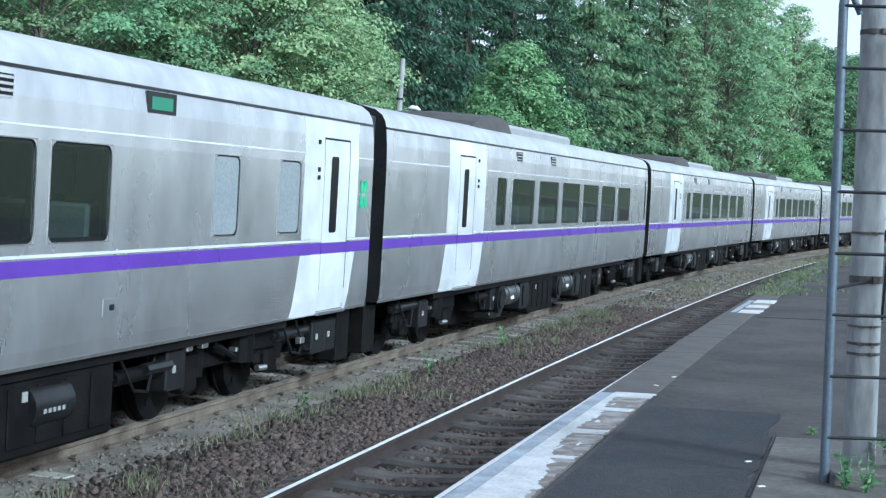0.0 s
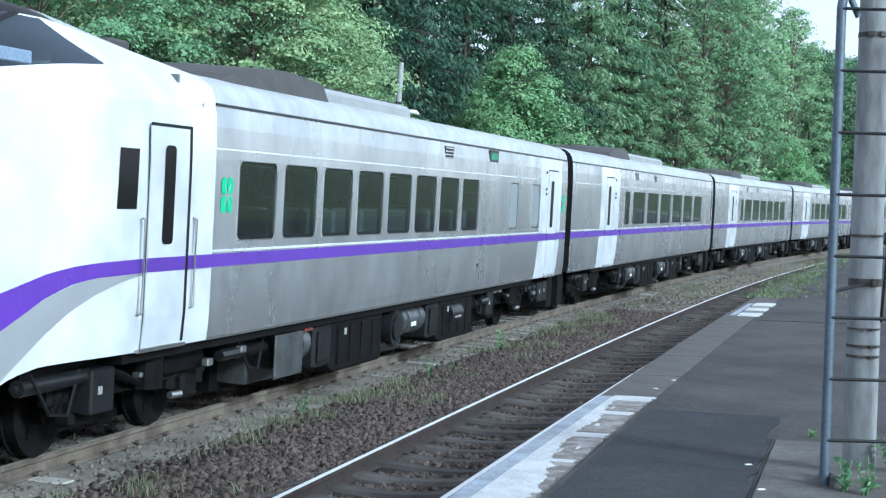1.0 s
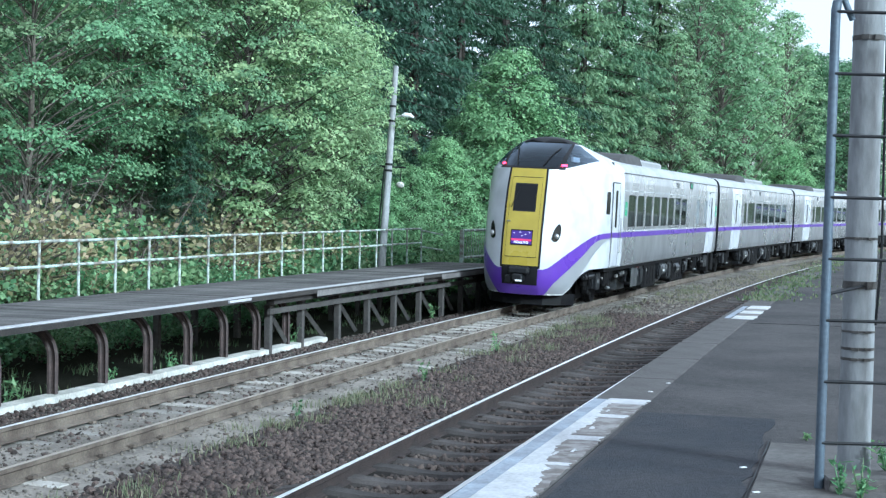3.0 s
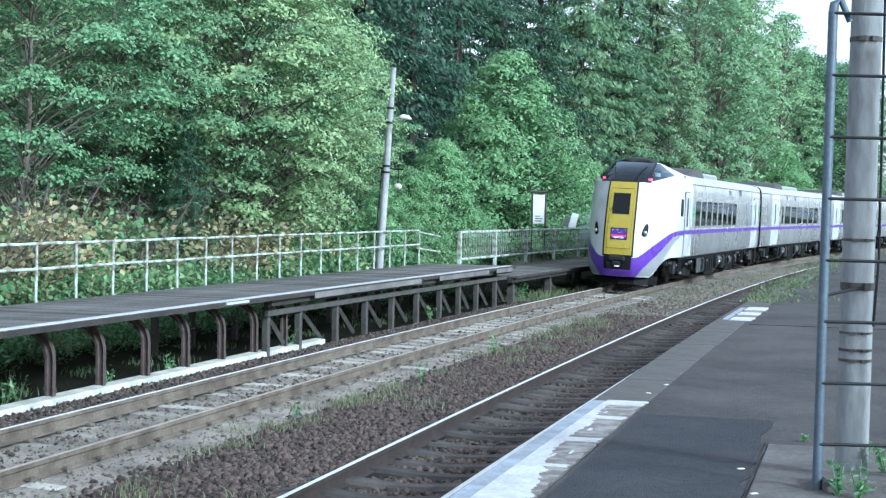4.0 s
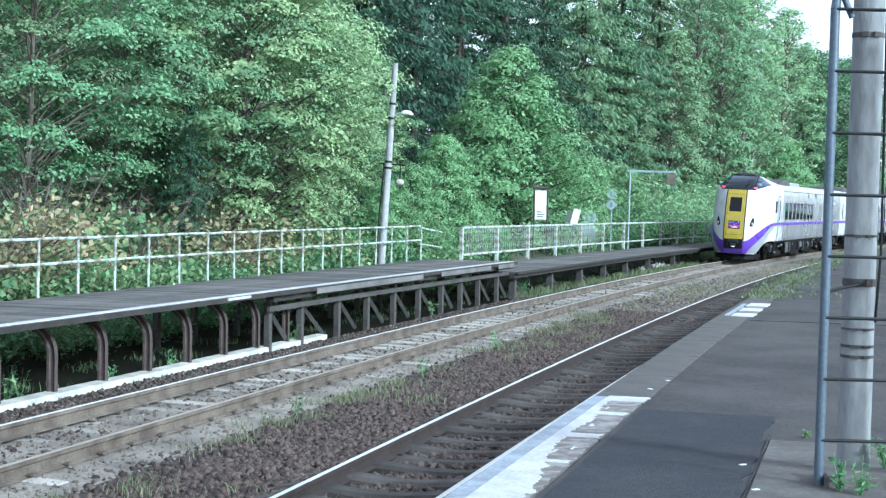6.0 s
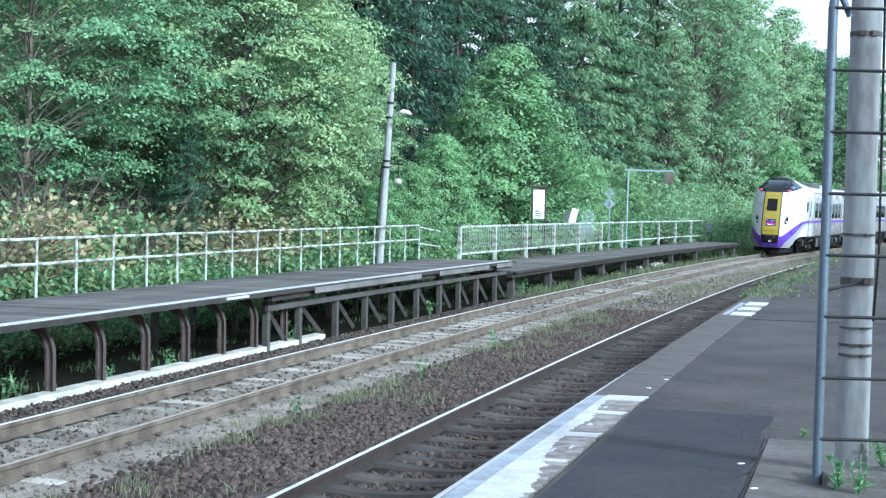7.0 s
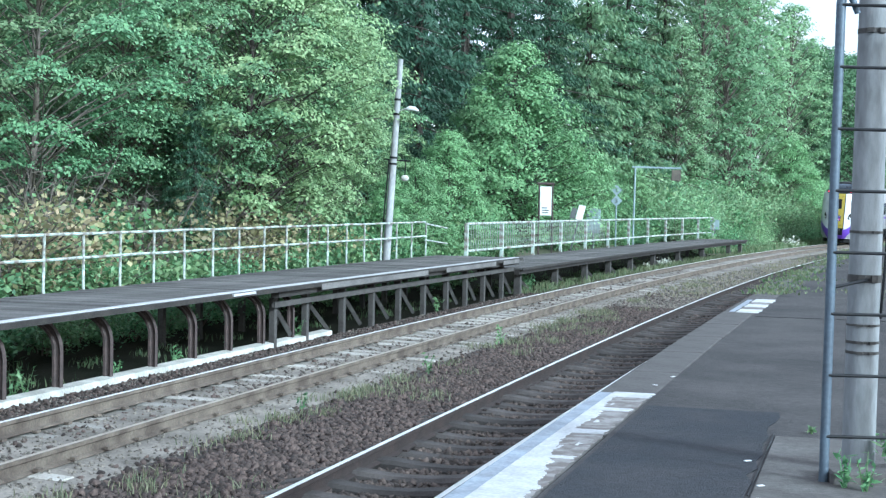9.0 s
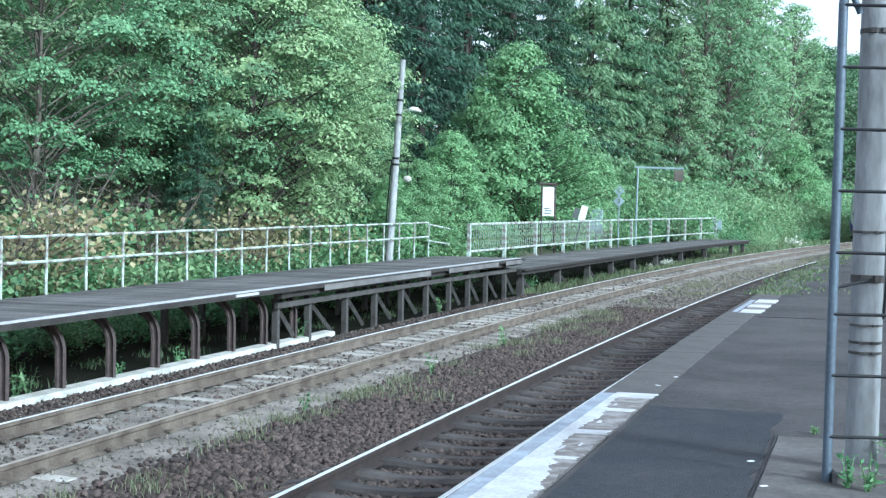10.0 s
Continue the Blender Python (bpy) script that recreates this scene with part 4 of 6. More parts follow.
# ---- far platform on bent rails and timber ----
def far_platform():
    p = empty("platform")
    tagged(p, "weathered timber-decked platform on bent rails and timber trestles", "platform", kind="structure")
    rnd = random.Random(4)
    for s0, s1, z in ((-8.0, 40.1, 0.82), (40.15, 79.5, 0.55)):
        bm = bmesh.new()
        box(bm, -2.3, 0.0, 0, 0.19, -0.045, 0, 0.004)
        first = None
        s = s0 if s0 > 0 else 12.0
        while s < s1:
            m = stand(s, -1.56, z + rnd.uniform(-0.004, 0.004), rnd.uniform(-0.3, 0.3))
            if first is None:
                first = part("deck_plank", bm, DECKWOOD, p)
                first.matrix_basis = m
            else:
                shared("deck_plank", first.data, p, m)
            s += 0.2
        for o in (-1.70, -2.7, -3.7):
            bm = bmesh.new()
            a = max(s0, 24.6) if o > -2 else s0
            sweep(bm, [(o - 0.07, z - 0.047), (o + 0.07, z - 0.047), (o + 0.07, z - 0.17), (o - 0.07, z - 0.17)], a, s1, 1.0)
            part("beam", bm, TARWOOD, p)
        bm = bmesh.new()
        sweep(bm, [(-1.53, z + 0.004), (-1.53, z - 0.065), (-1.555, z - 0.065), (-1.555, z + 0.004)], s0, s1, 1.0)
        part("fascia_board", bm, TARWOOD, p)
    bm = bmesh.new()
    sweep(bm, [(-1.76, 0.831), (-1.61, 0.831), (-1.61, 0.822), (-1.76, 0.822)], 0, 40.0, 0.5)
    part("edge_line", bm, LINEPAINT, p, "white painted safety line")
    for s, n in ((33.5, 4.0), (26.2, 6.0), (38.2, 1.5)):
        bm = bmesh.new()
        sweep(bm, [(-1.525, 0.80), (-1.515, 0.80), (-1.515, 0.70), (-1.525, 0.70)], s, s + n, 0.5)
        part("patch_board", bm, DECKWOOD, p)
    bm = bmesh.new()
    sweep(bm, [(-1.527, 0.822), (-1.50, 0.822), (-1.50, 0.785), (-1.527, 0.785)], 22.6, 23.4, 0.4)
    part("patch_strip", bm, LINEPAINT, p, "short white batten on the deck edge")
    for i in range(8):
        s = 17.25 + 1.245 * i
        bm = bmesh.new()
        pts = [(-1.2, 0, 0.70)] + [(-0.36 + 0.36 * math.sin(radians(q)), 0, 0.34 + 0.36 * math.cos(radians(q))) for q in range(0, 91, 10)] + [(0, 0, -0.3)]
        rings = []
        for k, c in enumerate(pts):
            d = Vector(pts[min(k + 1, len(pts) - 1)]) - Vector(pts[max(k - 1, 0)])
            nrm = Vector((-d.z, 0, d.x)).normalized()
            rings.append([bm.verts.new(Vector(c) + nrm * a + Vector((0, b, 0))) for a, b in ((-0.05, -0.055), (-0.05, 0.055), (-0.02, 0.055), (-0.012, 0.02), (0.03, 0.02), (0.05, 0.04), (0.05, -0.04), (0.03, -0.02), (-0.012, -0.02), (-0.02, -0.055))])
        for a, b in zip(rings, rings[1:]):
            for j in range(10):
                bm.faces.new((a[j], a[(j + 1) % 10], b[(j + 1) % 10], b[j]))
        leg = part("bent_rail_leg", bm, LEGRUST, p, "rusty bent rail support")
        leg.matrix_basis = stand(s, -1.98, 0.0)
    posts = [25.0, 26.4, 28.2, 29.8, 31.4, 33.05, 34.7, 36.2, 37.7, 39.4, 41.0, 45.1, 48.9, 52.3, 55.8, 59.8, 64.7, 70.0, 76.3, 79.3]
    for i, s in enumerate(posts):
        z = 0.62 if s < 40.1 else 0.35
        bm = bmesh.new()
        w = 0.055 if s < 40 else 0.09
        box(bm, -w, w, -w, w, -0.35, z, 0.01)
        box(bm, -2.0 - w, -2.0 + w, -w, w, -0.5, z, 0.01)
        leg = part("trestle_post", bm, POSTWOOD, p)
        leg.matrix_basis = stand(s, -1.9, 0.0)
        if i + 1 < len(posts):
            bm = bmesh.new()
            L = posts[i + 1] - s
            tube(bm, (-0.04, 0.1, z - 0.05), (-0.04, L * 0.75 if L < 2.5 else 1.5, -0.12), 0.05, n=4)
            leg = part("diagonal_brace", bm, POSTWOOD, p)
            leg.matrix_basis = stand(s, -1.95, 0.0)
    bm = bmesh.new()
    sweep(bm, [(-1.84, 0.56), (-1.78, 0.56), (-1.78, 0.47), (-1.84, 0.47)], 24.8, 41.0, 1.0)
    part("waling", bm, POSTWOOD, p)
    k = tagged(empty("kerb"), "pale concrete kerb along the track bed", "kerb", kind="structure")
    bm = bmesh.new()
    sweep(bm, [(-2.04, -0.10), (-1.86, -0.115), (-1.84, -0.4), (-2.04, -0.4)], -5, 27.6, 0.6)
    part("kerb_beam", bm, PALECONC, k)


far_platform()


def fences():
    rnd = random.Random(6)
    O = -3.86
    low = tagged(empty("railing"), "chipped white pipe railing with rust patches", "railing")
    posts = [15.6, 16.7, 17.85, 19.0, 20.1] + [21.25 + 1.118 * i for i in range(17)]
    bm = bmesh.new()
    tube(bm, (0, 0, -0.12), (0, 0, 0.86), 0.023, n=8)
    first = None
    for s in posts:
        m = stand(s, O, 0.82) @ pose(0, 0, 0, rnd.uniform(-0.8, 0.8), rnd.uniform(-0.8, 0.8))
        if first is None:
            first = part("post", bm, FENCEPAINT, low)
            first.matrix_basis = m
        else:
            shared("post", first.data, low, m)
    for z in (1.66, 1.30):
        bm = bmesh.new()
        pts = [at(s, O + 0.005, z + rnd.uniform(-0.006, 0.006) + 0.002 * (s - 21)) for s in np.linspace(15.4, 39.1, 36)]
        path_tube(bm, pts, [0.022] * len(pts), 8)
        part("rail_pipe", bm, FENCEPAINT, low)
    high = tagged(empty("railing"), "pale green-white railing with thin upright bars", "railing")
    posts = [42.7 + 3.575 * i for i in range(12)]
    bm = bmesh.new()
    box(bm, -0.05, 0.05, -0.05, 0.05, -0.2, 1.08, 0.006)
    first = None
    for s in posts:
        m = stand(s, O, 0.55)
        if first is None:
            first = part("post", bm, FENCEPAINT, high)
            first.matrix_basis = m
        else:
            shared("post", first.data, high, m)
    for z, r in ((1.62, 0.038), (0.86, 0.035)):
        bm = bmesh.new()
        pts = [at(s, O, z) for s in np.linspace(42.7, 82.0, 40)]
        path_tube(bm, pts, [r] * len(pts), 8)
        part("rail_bar", bm, FENCEPAINT, high)
    bm = bmesh.new()
    tube(bm, (0, 0, 0.3), (0, 0, 1.05), 0.011, n=5)
    first = None
    for s in np.arange(42.9, 60, 0.24):
        m = stand(s, O, 0.55)
        if first is None:
            first = part("bar", bm, FENCEPAINT, high)
            first.matrix_basis = m
        else:
            shared("bar", first.data, high, m)
    for z in (1.62, 1.2):
        bm = bmesh.new()
        tube(bm, at(39.1, O, z + 0.04), at(41.9, O - 0.3, z - 0.12), 0.022, n=6)
        part("loose_pipe", bm, FENCEPAINT, low)


fences()


def platform_furniture():
    pole = tagged(empty("lamp_post"), "leaning concrete lamp post with a small street light", "lamp post")
    bm = bmesh.new()
    path_tube(bm, [(0, 0, -0.6), (0, 0, 2.4), (0, 0, 4.85)], [0.10, 0.085, 0.066], 16)
    part("shaft", bm, LAMPPOST, pole, smooth=True)
    bm = bmesh.new()
    path_tube(bm, [(0.05, 0, 3.60), (0.18, 0, 3.66), (0.30, 0, 3.68)], [0.02, 0.02, 0.02], 6)
    part("arm", bm, METAL, pole)
    bm = bmesh.new()
    path_tube(bm, [(0.24, 0, 3.67), (0.30, 0, 3.69), (0.44, 0, 3.68), (0.52, 0, 3.64)], [0.03, 0.055, 0.055, 0.02], 10)
    part("lamp_head", bm, SIGNWHITE, pole, "white lamp head")
    bm = bmesh.new()
    tube(bm, (-0.22, 0, 2.42), (0.42, 0, 2.42), 0.02, n=6)
    path_tube(bm, [(0.30, 0, 2.42), (0.31, 0, 2.25), (0.30, 0, 2.05)], [0.012] * 3, 5)
    part("bracket", bm, UNDERGREY, pole)
    bm = bmesh.new()
    bmesh.ops.create_icosphere(bm, subdivisions=2, radius=0.10, matrix=pose(0.31, 0, 2.0) @ Matrix.Diagonal((1, 1, 0.8, 1)))
    part("speaker", bm, PALECONC, pole, "small pale round fitting")
    for z in (3.85, 3.5, 2.45, 2.3):
        bm = bmesh.new()
        tube(bm, (0, 0, z), (0, 0, z + 0.05), 0.085 if z > 3 else 0.096, n=14)
        part("clamp_band", bm, UNDERGREY, pole)
    bm = bmesh.new()
    path_tube(bm, [(-0.12, -0.03, 0), (-0.13, -0.03, 1.2), (-0.10, -0.03, 2.4)], [0.018] * 3, 5)
    part("conduit", bm, UNDERGREY, pole)
    pole.matrix_basis = stand(36.79, -4.08, 0.80) @ pose(0, 0, 0, 0, 3.2, 12)

    sign = tagged(empty("notice_board"), "white notice board on a rusty frame behind the railing", "sign")
    bm = bmesh.new()
    box(bm, -0.20, 0.20, -0.02, 0.02, 1.2, 2.22, 0.004)
    board = part("board", bm, SIGNWHITE, sign)
    for k, (x0, x1) in enumerate(((-0.13, 0.10), (-0.12, 0.13), (-0.13, 0.05))):
        bm = bmesh.new()
        box(bm, x0, x1, -0.024, -0.021, 1.28 + 0.085 * k, 1.315 + 0.085 * k)
        part("text_bar", bm, SIGNDARK, board, "dark line of small writing")
    bm = bmesh.new()
    for x in (-0.235, 0.235):
        tube(bm, (x, 0.03, -0.4), (x, 0.03, 2.30), 0.03, n=6)
    tube(bm, (-0.30, 0.03, 2.32), (0.30, 0.03, 2.32), 0.05, n=6)
    part("sign_frame", bm, LEGRUST, sign)
    v = at(54.1, -4.6, 0.6)
    sign.matrix_basis = pose(v.x, v.y, v.z, 0, 0, -6)
    small = tagged(empty("notice_board"), "small tilted white sign board", "sign")
    bm = bmesh.new()
    box(bm, -0.13, 0.13, -0.015, 0.015, 1.05, 1.62, 0.004)
    part("board", bm, SIGNWHITE, small)
    bm = bmesh.new()
    tube(bm, (0, 0.03, -0.4), (0, 0.03, 1.5), 0.03, n=6)
    box(bm, -0.35, -0.16, -0.012, 0.012, 1.05, 1.45)
    part("stand", bm, SIGNDARK, small)
    v = at(58.2, -4.7, 0.6)
    small.matrix_basis = pose(v.x, v.y, v.z, 0, 14, -5)

    mark = tagged(empty("stop_sign_post"), "two pale diamond number plates on a thin post", "sign")
    bm = bmesh.new()
    tube(bm, (0, 0, -0.6), (0, 0, 2.35), 0.03, n=8)
    part("post", bm, SIGNGREY, mark)
    for z, text in ((2.22, "1"), (1.78, "3")):
        bm = bmesh.new()
        box(bm, -0.17, 0.17, -0.012, 0.012, -0.17, 0.17, 0.003, pose(0, -0.04, z, 0, 45, 0))
        plate = part("plate", bm, SIGNGREY, mark, "pale diamond plate")
        cu = bpy.data.curves.new("numeral", "FONT")
        cu.body, cu.size, cu.align_x, cu.align_y, cu.extrude = text, 0.26, "CENTER", "CENTER", 0.003
        cu.materials.append(SIGNDARK)
        ob = new("numeral", cu)
        ob.parent = plate
        ob.matrix_basis = pose(0, -0.075, z, 90, 0, 0)
    v = at(64.1, -4.4, 0.6)
    mark.matrix_basis = pose(v.x, v.y, v.z, 0, 0, -8)
    bm = bmesh.new()
    box(bm, -0.28, 0.28, -0.15, 0.15, 0.0, 1.0, 0.02)
    cab = part("equipment_cabinet", bm, SIGNGREY)
    v = at(62.3, -4.9, 1.05)
    cab.matrix_basis = pose(v.x, v.y, v.z, 0, 0, -10)
    bm = bmesh.new()
    tube(bm, (0, 0, -1.5), (0, 0, 0.02), 0.06, n=8)
    part("post", bm, SIGNDARK, cab)
    tagged(cab, "grey-blue equipment cabinet on a post behind the railing", "cabinet")

    gantry = tagged(empty("lamp_bracket"), "thin white post with a long horizontal lamp arm", "lamp post")
    bm = bmesh.new()
    tube(bm, (0, 0, -0.6), (0, 0, 3.22), 0.04, n=8)
    part("post", bm, SIGNGREY, gantry)
    bm = bmesh.new()
    box(bm, -0.15, 1.95, -0.04, 0.04, 3.22, 3.30, 0.01)
    part("arm", bm, SIGNGREY, gantry)
    bm = bmesh.new()
    box(bm, 1.55, 1.95, -0.05, 0.05, 2.72, 3.18, 0.01)
    part("hanging_panel", bm, DEADWOOD, gantry, "faded brownish hanging panel")
    v = at(66.8, -4.3, 0.6)
    gantry.matrix_basis = pose(v.x, v.y, v.z, 0, 0.8, -5)
    bm = bmesh.new()
    box(bm, -0.24, 0.24, -0.10, 0.10, 0.0, 0.52, 0.02)
    bx = part("junction_box", bm, SIGNGREY)
    v = at(82.6, -3.9, 0.98)
    bx.matrix_basis = pose(v.x, v.y, v.z, 0, 0, -12)
    bm = bmesh.new()
    tube(bm, (0, 0, -1.2), (0, 0, 0.02), 0.05, n=8)
    part("post", bm, SIGNDARK, bx)
    tagged(bx, "pale grey box on a post at the platform end", "box")


platform_furniture()


# ---- the train: car space is x to the right, y forward, z above the rail ----
SIDE = [(0.96, 1.375), (1.1, 1.395), (1.3, 1.40), (1.66, 1.40), (1.785, 1.40), (1.91, 1.40), (2.3, 1.40), (2.69, 1.398), (2.79, 1.395), (3.0, 1.387), (3.22, 1.365)]
ROOF = [(1.365, 3.22), (1.345, 3.30), (1.30, 3.38), (1.20, 3.45), (0.95, 3.51), (0.5, 3.55), (0, 3.56)]


def side_x(z):
    return float(np.interp(z, [a for a, _ in SIDE], [b for _, b in SIDE]))


def side_panel(bm, y0, y1, z0, z1, proud, thick=0.006, skew=0.0, sgn=1, cuts=6):
    """A plate on the side that follows its curve; skew shifts its foot back."""
    zs = np.linspace(z0, z1, cuts)
    rows = []
    for z in zs:
        x = (side_x(z) + proud) * sgn
        k = skew * (z1 - z) / (z1 - z0)
        xi = (side_x(z) + proud - thick) * sgn
        rows.append([bm.verts.new(v) for v in ((x, y0 + k, z), (x, y1 + k, z), (xi, y1 + k, z), (xi, y0 + k, z))])
    for a, b in zip(rows, rows[1:]):
        for i in range(4):
            j = (i + 1) % 4
            bm.faces.new((a[i], a[j], b[j], b[i]) if sgn > 0 else (a[i], b[i], b[j], a[j]))
    bm.faces.new(rows[0][::-1] if sgn > 0 else rows[0])
    bm.faces.new(rows[-1] if sgn > 0 else rows[-1][::-1])


def side_wall(bm, y0, y1, holes, sgn):
    """One side with its window openings and their reveals."""
    ys = sorted({y0, y1, *[v for h in holes for v in h[:2]]})
    zs = sorted({*[a for a, _ in SIDE], *[v for h in holes for v in h[2:4]]})
    inside = lambda y, z: any(h[0] < y < h[1] and h[2] < z < h[3] for h in holes)
    verts = {}

    def v(y, z, d=0.0):
        key = (round(y, 4), round(z, 4), d)
        if key not in verts:
            verts[key] = bm.verts.new(((side_x(z) - d) * sgn, y, z))
        return verts[key]

    def face(*c):
        bm.faces.new(c if sgn > 0 else c[::-1])

    for a, b in zip(ys, ys[1:]):
        for c, d in zip(zs, zs[1:]):
            if not inside((a + b) / 2, (c + d) / 2):
                face(v(a, c), v(b, c), v(b, d), v(a, d))
    for h in holes:
        a, b, c, d = h
        face(v(a, c), v(a, d), v(a, d, 0.05), v(a, c, 0.05))
        face(v(b, d), v(b, c), v(b, c, 0.05), v(b, d, 0.05))


def roof(bm, y0, y1):
    pts = [(-x, z) for x, z in ROOF] + [(x, z) for x, z in ROOF[:-1]][::-1]
    rings = [[bm.verts.new((x, y, z)) for x, z in pts] for y in (y0, y1)]
    for i in range(len(pts) - 1):
        bm.faces.new((rings[0][i], rings[0][i + 1], rings[1][i + 1], rings[1][i]))


def rounded_pane(bm, y0, y1, z0, z1, x, sgn, r=0.05):
    """A pane with rounded corners in the side's plane."""
    pts = []
    for cy, cz, a0 in ((y1 - r, z0 + r, -90), (y1 - r, z1 - r, 0), (y0 + r, z1 - r, 90), (y0 + r, z0 + r, 180)):
        for k in range(4):
            a = radians(a0 + 30 * k)
            pts.append((x, cy + r * math.cos(a), cz + r * math.sin(a)))
    vs = [bm.verts.new((sgn * a, b, c)) for a, b, c in pts]
    bm.faces.new(vs if sgn > 0 else vs[::-1])


def window(car, y0, y1, z0, z1, sgn=1, frosted=False):
    bm = bmesh.new()
    x = side_x((z0 + z1) / 2)
    for a, b, c, d in ((y0, y0 + 0.035, z0, z1), (y1 - 0.035, y1, z0, z1), (y0 + 0.035, y1 - 0.035, z0, z0 + 0.035), (y0 + 0.035, y1 - 0.035, z1 - 0.035, z1)):
        box(bm, *sorted((sgn * (x - 0.055), sgn * (x - 0.012))), a, b, c, d)
    fr = part("window", bm, BLACK, car, "dark train window with rounded corners")
    bm = bmesh.new()
    rounded_pane(bm, y0 + 0.014, y1 - 0.014, z0 + 0.014, z1 - 0.014, x - 0.008, sgn, 0.07)
    tr = bmesh.new()
    for a, b, c, d in ((y0 - 0.009, y0, z0 - 0.009, z1 + 0.009), (y1, y1 + 0.009, z0 - 0.009, z1 + 0.009), (y0, y1, z0 - 0.009, z0), (y0, y1, z1, z1 + 0.009)):
        box(tr, *sorted((sgn * (x - 0.03), sgn * (x + 0.005))), a, b, c, d)
    part("frame", tr, METAL, fr, "thin silver window frame")
    co = bmesh.new()
    r = 0.085
    for cy, cz, ky, kz in ((y0, z0, 1, 1), (y1, z0, -1, 1), (y1, z1, -1, -1), (y0, z1, 1, -1)):
        tip = co.verts.new((sgn * (x + 0.0015), cy, cz))
        arc = [co.verts.new((sgn * (x + 0.0015), cy + ky * (r - r * math.cos(radians(q))), cz + kz * (r - r * math.sin(radians(q))))) for q in (0, 22.5, 45, 67.5, 90)]
        for a, b in zip(arc, arc[1:]):
            co.faces.new((tip, a, b) if sgn * ky * kz < 0 else (tip, b, a))
    part("corner", co, STEEL, fr)
    p = part("pane", bm, FROST if frosted else PANE, fr, "pale frosted pane" if frosted else "")
    p.visible_shadow = False


def side_door(car, y0, y1, sgn=1):
    """A plug door with a narrow window, a dark seal and a painted shadow at its forward edge."""
    bm = bmesh.new()
    # the wider black strip past y1 stands for the shadow at the door edge
    side_panel(bm, y0 - 0.03, y1 + 0.035, 0.99, 2.99, 0.006, 0.004, 0, sgn, 8)
    seal = part("door", bm, BLACK, car, "white sliding door with a dark seal and painted shadow line")
    bm = bmesh.new()
    side_panel(bm, y0 - 0.028, y1, 1.0, 2.965, 0.010, 0.012, 0, sgn, 8)
    part("leaf", bm, WHITE, seal)
    bm = bmesh.new()
    side_panel(bm, y0 - 0.03, y1 + 0.01, 1.66, 1.785, 0.013, 0.012, 0, sgn, 3)
    part("door_stripe", bm, PURPLE, seal)
    bm = bmesh.new()
    ym = y0 + 0.37 * (y1 - y0)
    rounded_pane(bm, ym - 0.12, ym + 0.12, 1.90, 2.78, side_x(2.4) + 0.014, sgn, 0.04)
    part("door_window", bm, DARKGLASS, seal, "narrow dark door window")
    bm = bmesh.new()
    box(bm, *sorted((sgn * 1.30, sgn * 1.43)), y0 - 0.05, y1 + 0.03, 0.955, 0.985)
    part("door_step", bm, METAL, seal)


def bogie(car, y, grey=False):
    bm = bmesh.new()
    for x in (-1, 1):
        box(bm, x * 0.93 - 0.07, x * 0.93 + 0.07, y - 1.5, y + 1.5, 0.52, 0.72, 0.03)
        for e in (-1.05, 1.05):
            box(bm, x * 0.95 - 0.10, x * 0.95 + 0.10, y + e - 0.16, y + e + 0.16, 0.32, 0.58, 0.04)
            tube(bm, (x * 0.95, y + e - 0.30, 0.45), (x * 0.95, y + e - 0.30, 0.75), 0.075, n=10)
            tube(bm, (x * 0.95, y + e + 0.30, 0.45), (x * 0.95, y + e + 0.30, 0.75), 0.075, n=10)
        tube(bm, (x * 1.08, y, 0.55), (x * 1.08, y, 0.95), 0.17, n=12)
        tube(bm, (x * 1.12, y - 0.75, 0.80), (x * 1.12, y - 0.2, 0.62), 0.035, n=8)
        box(bm, x * 1.05 - 0.05, x * 1.05 + 0.05, y + 0.4, y + 1.2, 0.62, 0.86, 0.02)
    box(bm, -0.9, 0.9, y - 0.35, y + 0.35, 0.5, 0.8, 0.04)
    # block added between the wheels so the space under the car stays dark
    box(bm, -0.44, 0.44, y - 1.9, y + 1.9, 0.13, 0.5)
    part("bogie", bm, UNDER, car, "black bogie frame with springs, dampers and an added shade block")
    bm = bmesh.new()
    tube(bm, (1.10, y + 0.50, 0.42), (1.13, y + 0.66, 0.42), 0.035, n=8)
    part("damper", bm, METAL, car, "bright metal damper")
    bm = bmesh.new()
    box(bm, 1.06, 1.15, y - 0.2, y - 0.06, 0.66, 0.71, 0.01)
    part("bracket_plate", bm, METAL, car, "small bright plate")
    for e in (-1.05, 1.05):
        bm = bmesh.new()
        for x in (-1, 1):
            tube(bm, (x * 0.53, 0, 0), (x * 0.64, 0, 0), 0.405, n=28)
            tube(bm, (x * 0.50, 0, 0), (x * 0.53, 0, 0), 0.435, n=28)
            tube(bm, (x * 0.64, 0, 0), (x * 0.72, 0, 0), 0.12, n=12)
            for k in range(3):
                tube(bm, (x * 0.64, 0.25 * math.cos(2.1 * k), 0.25 * math.sin(2.1 * k)), (x * 0.65, 0.25 * math.cos(2.1 * k), 0.25 * math.sin(2.1 * k)), 0.05, n=6)
        tube(bm, (-0.6, 0, 0), (0.6, 0, 0), 0.09, n=10)
        w = part("wheelset", bm, UNDER, car, "dark steel wheels on an axle", smooth=True)
        WHEELS.append((w, y + e))


WHEELS = []


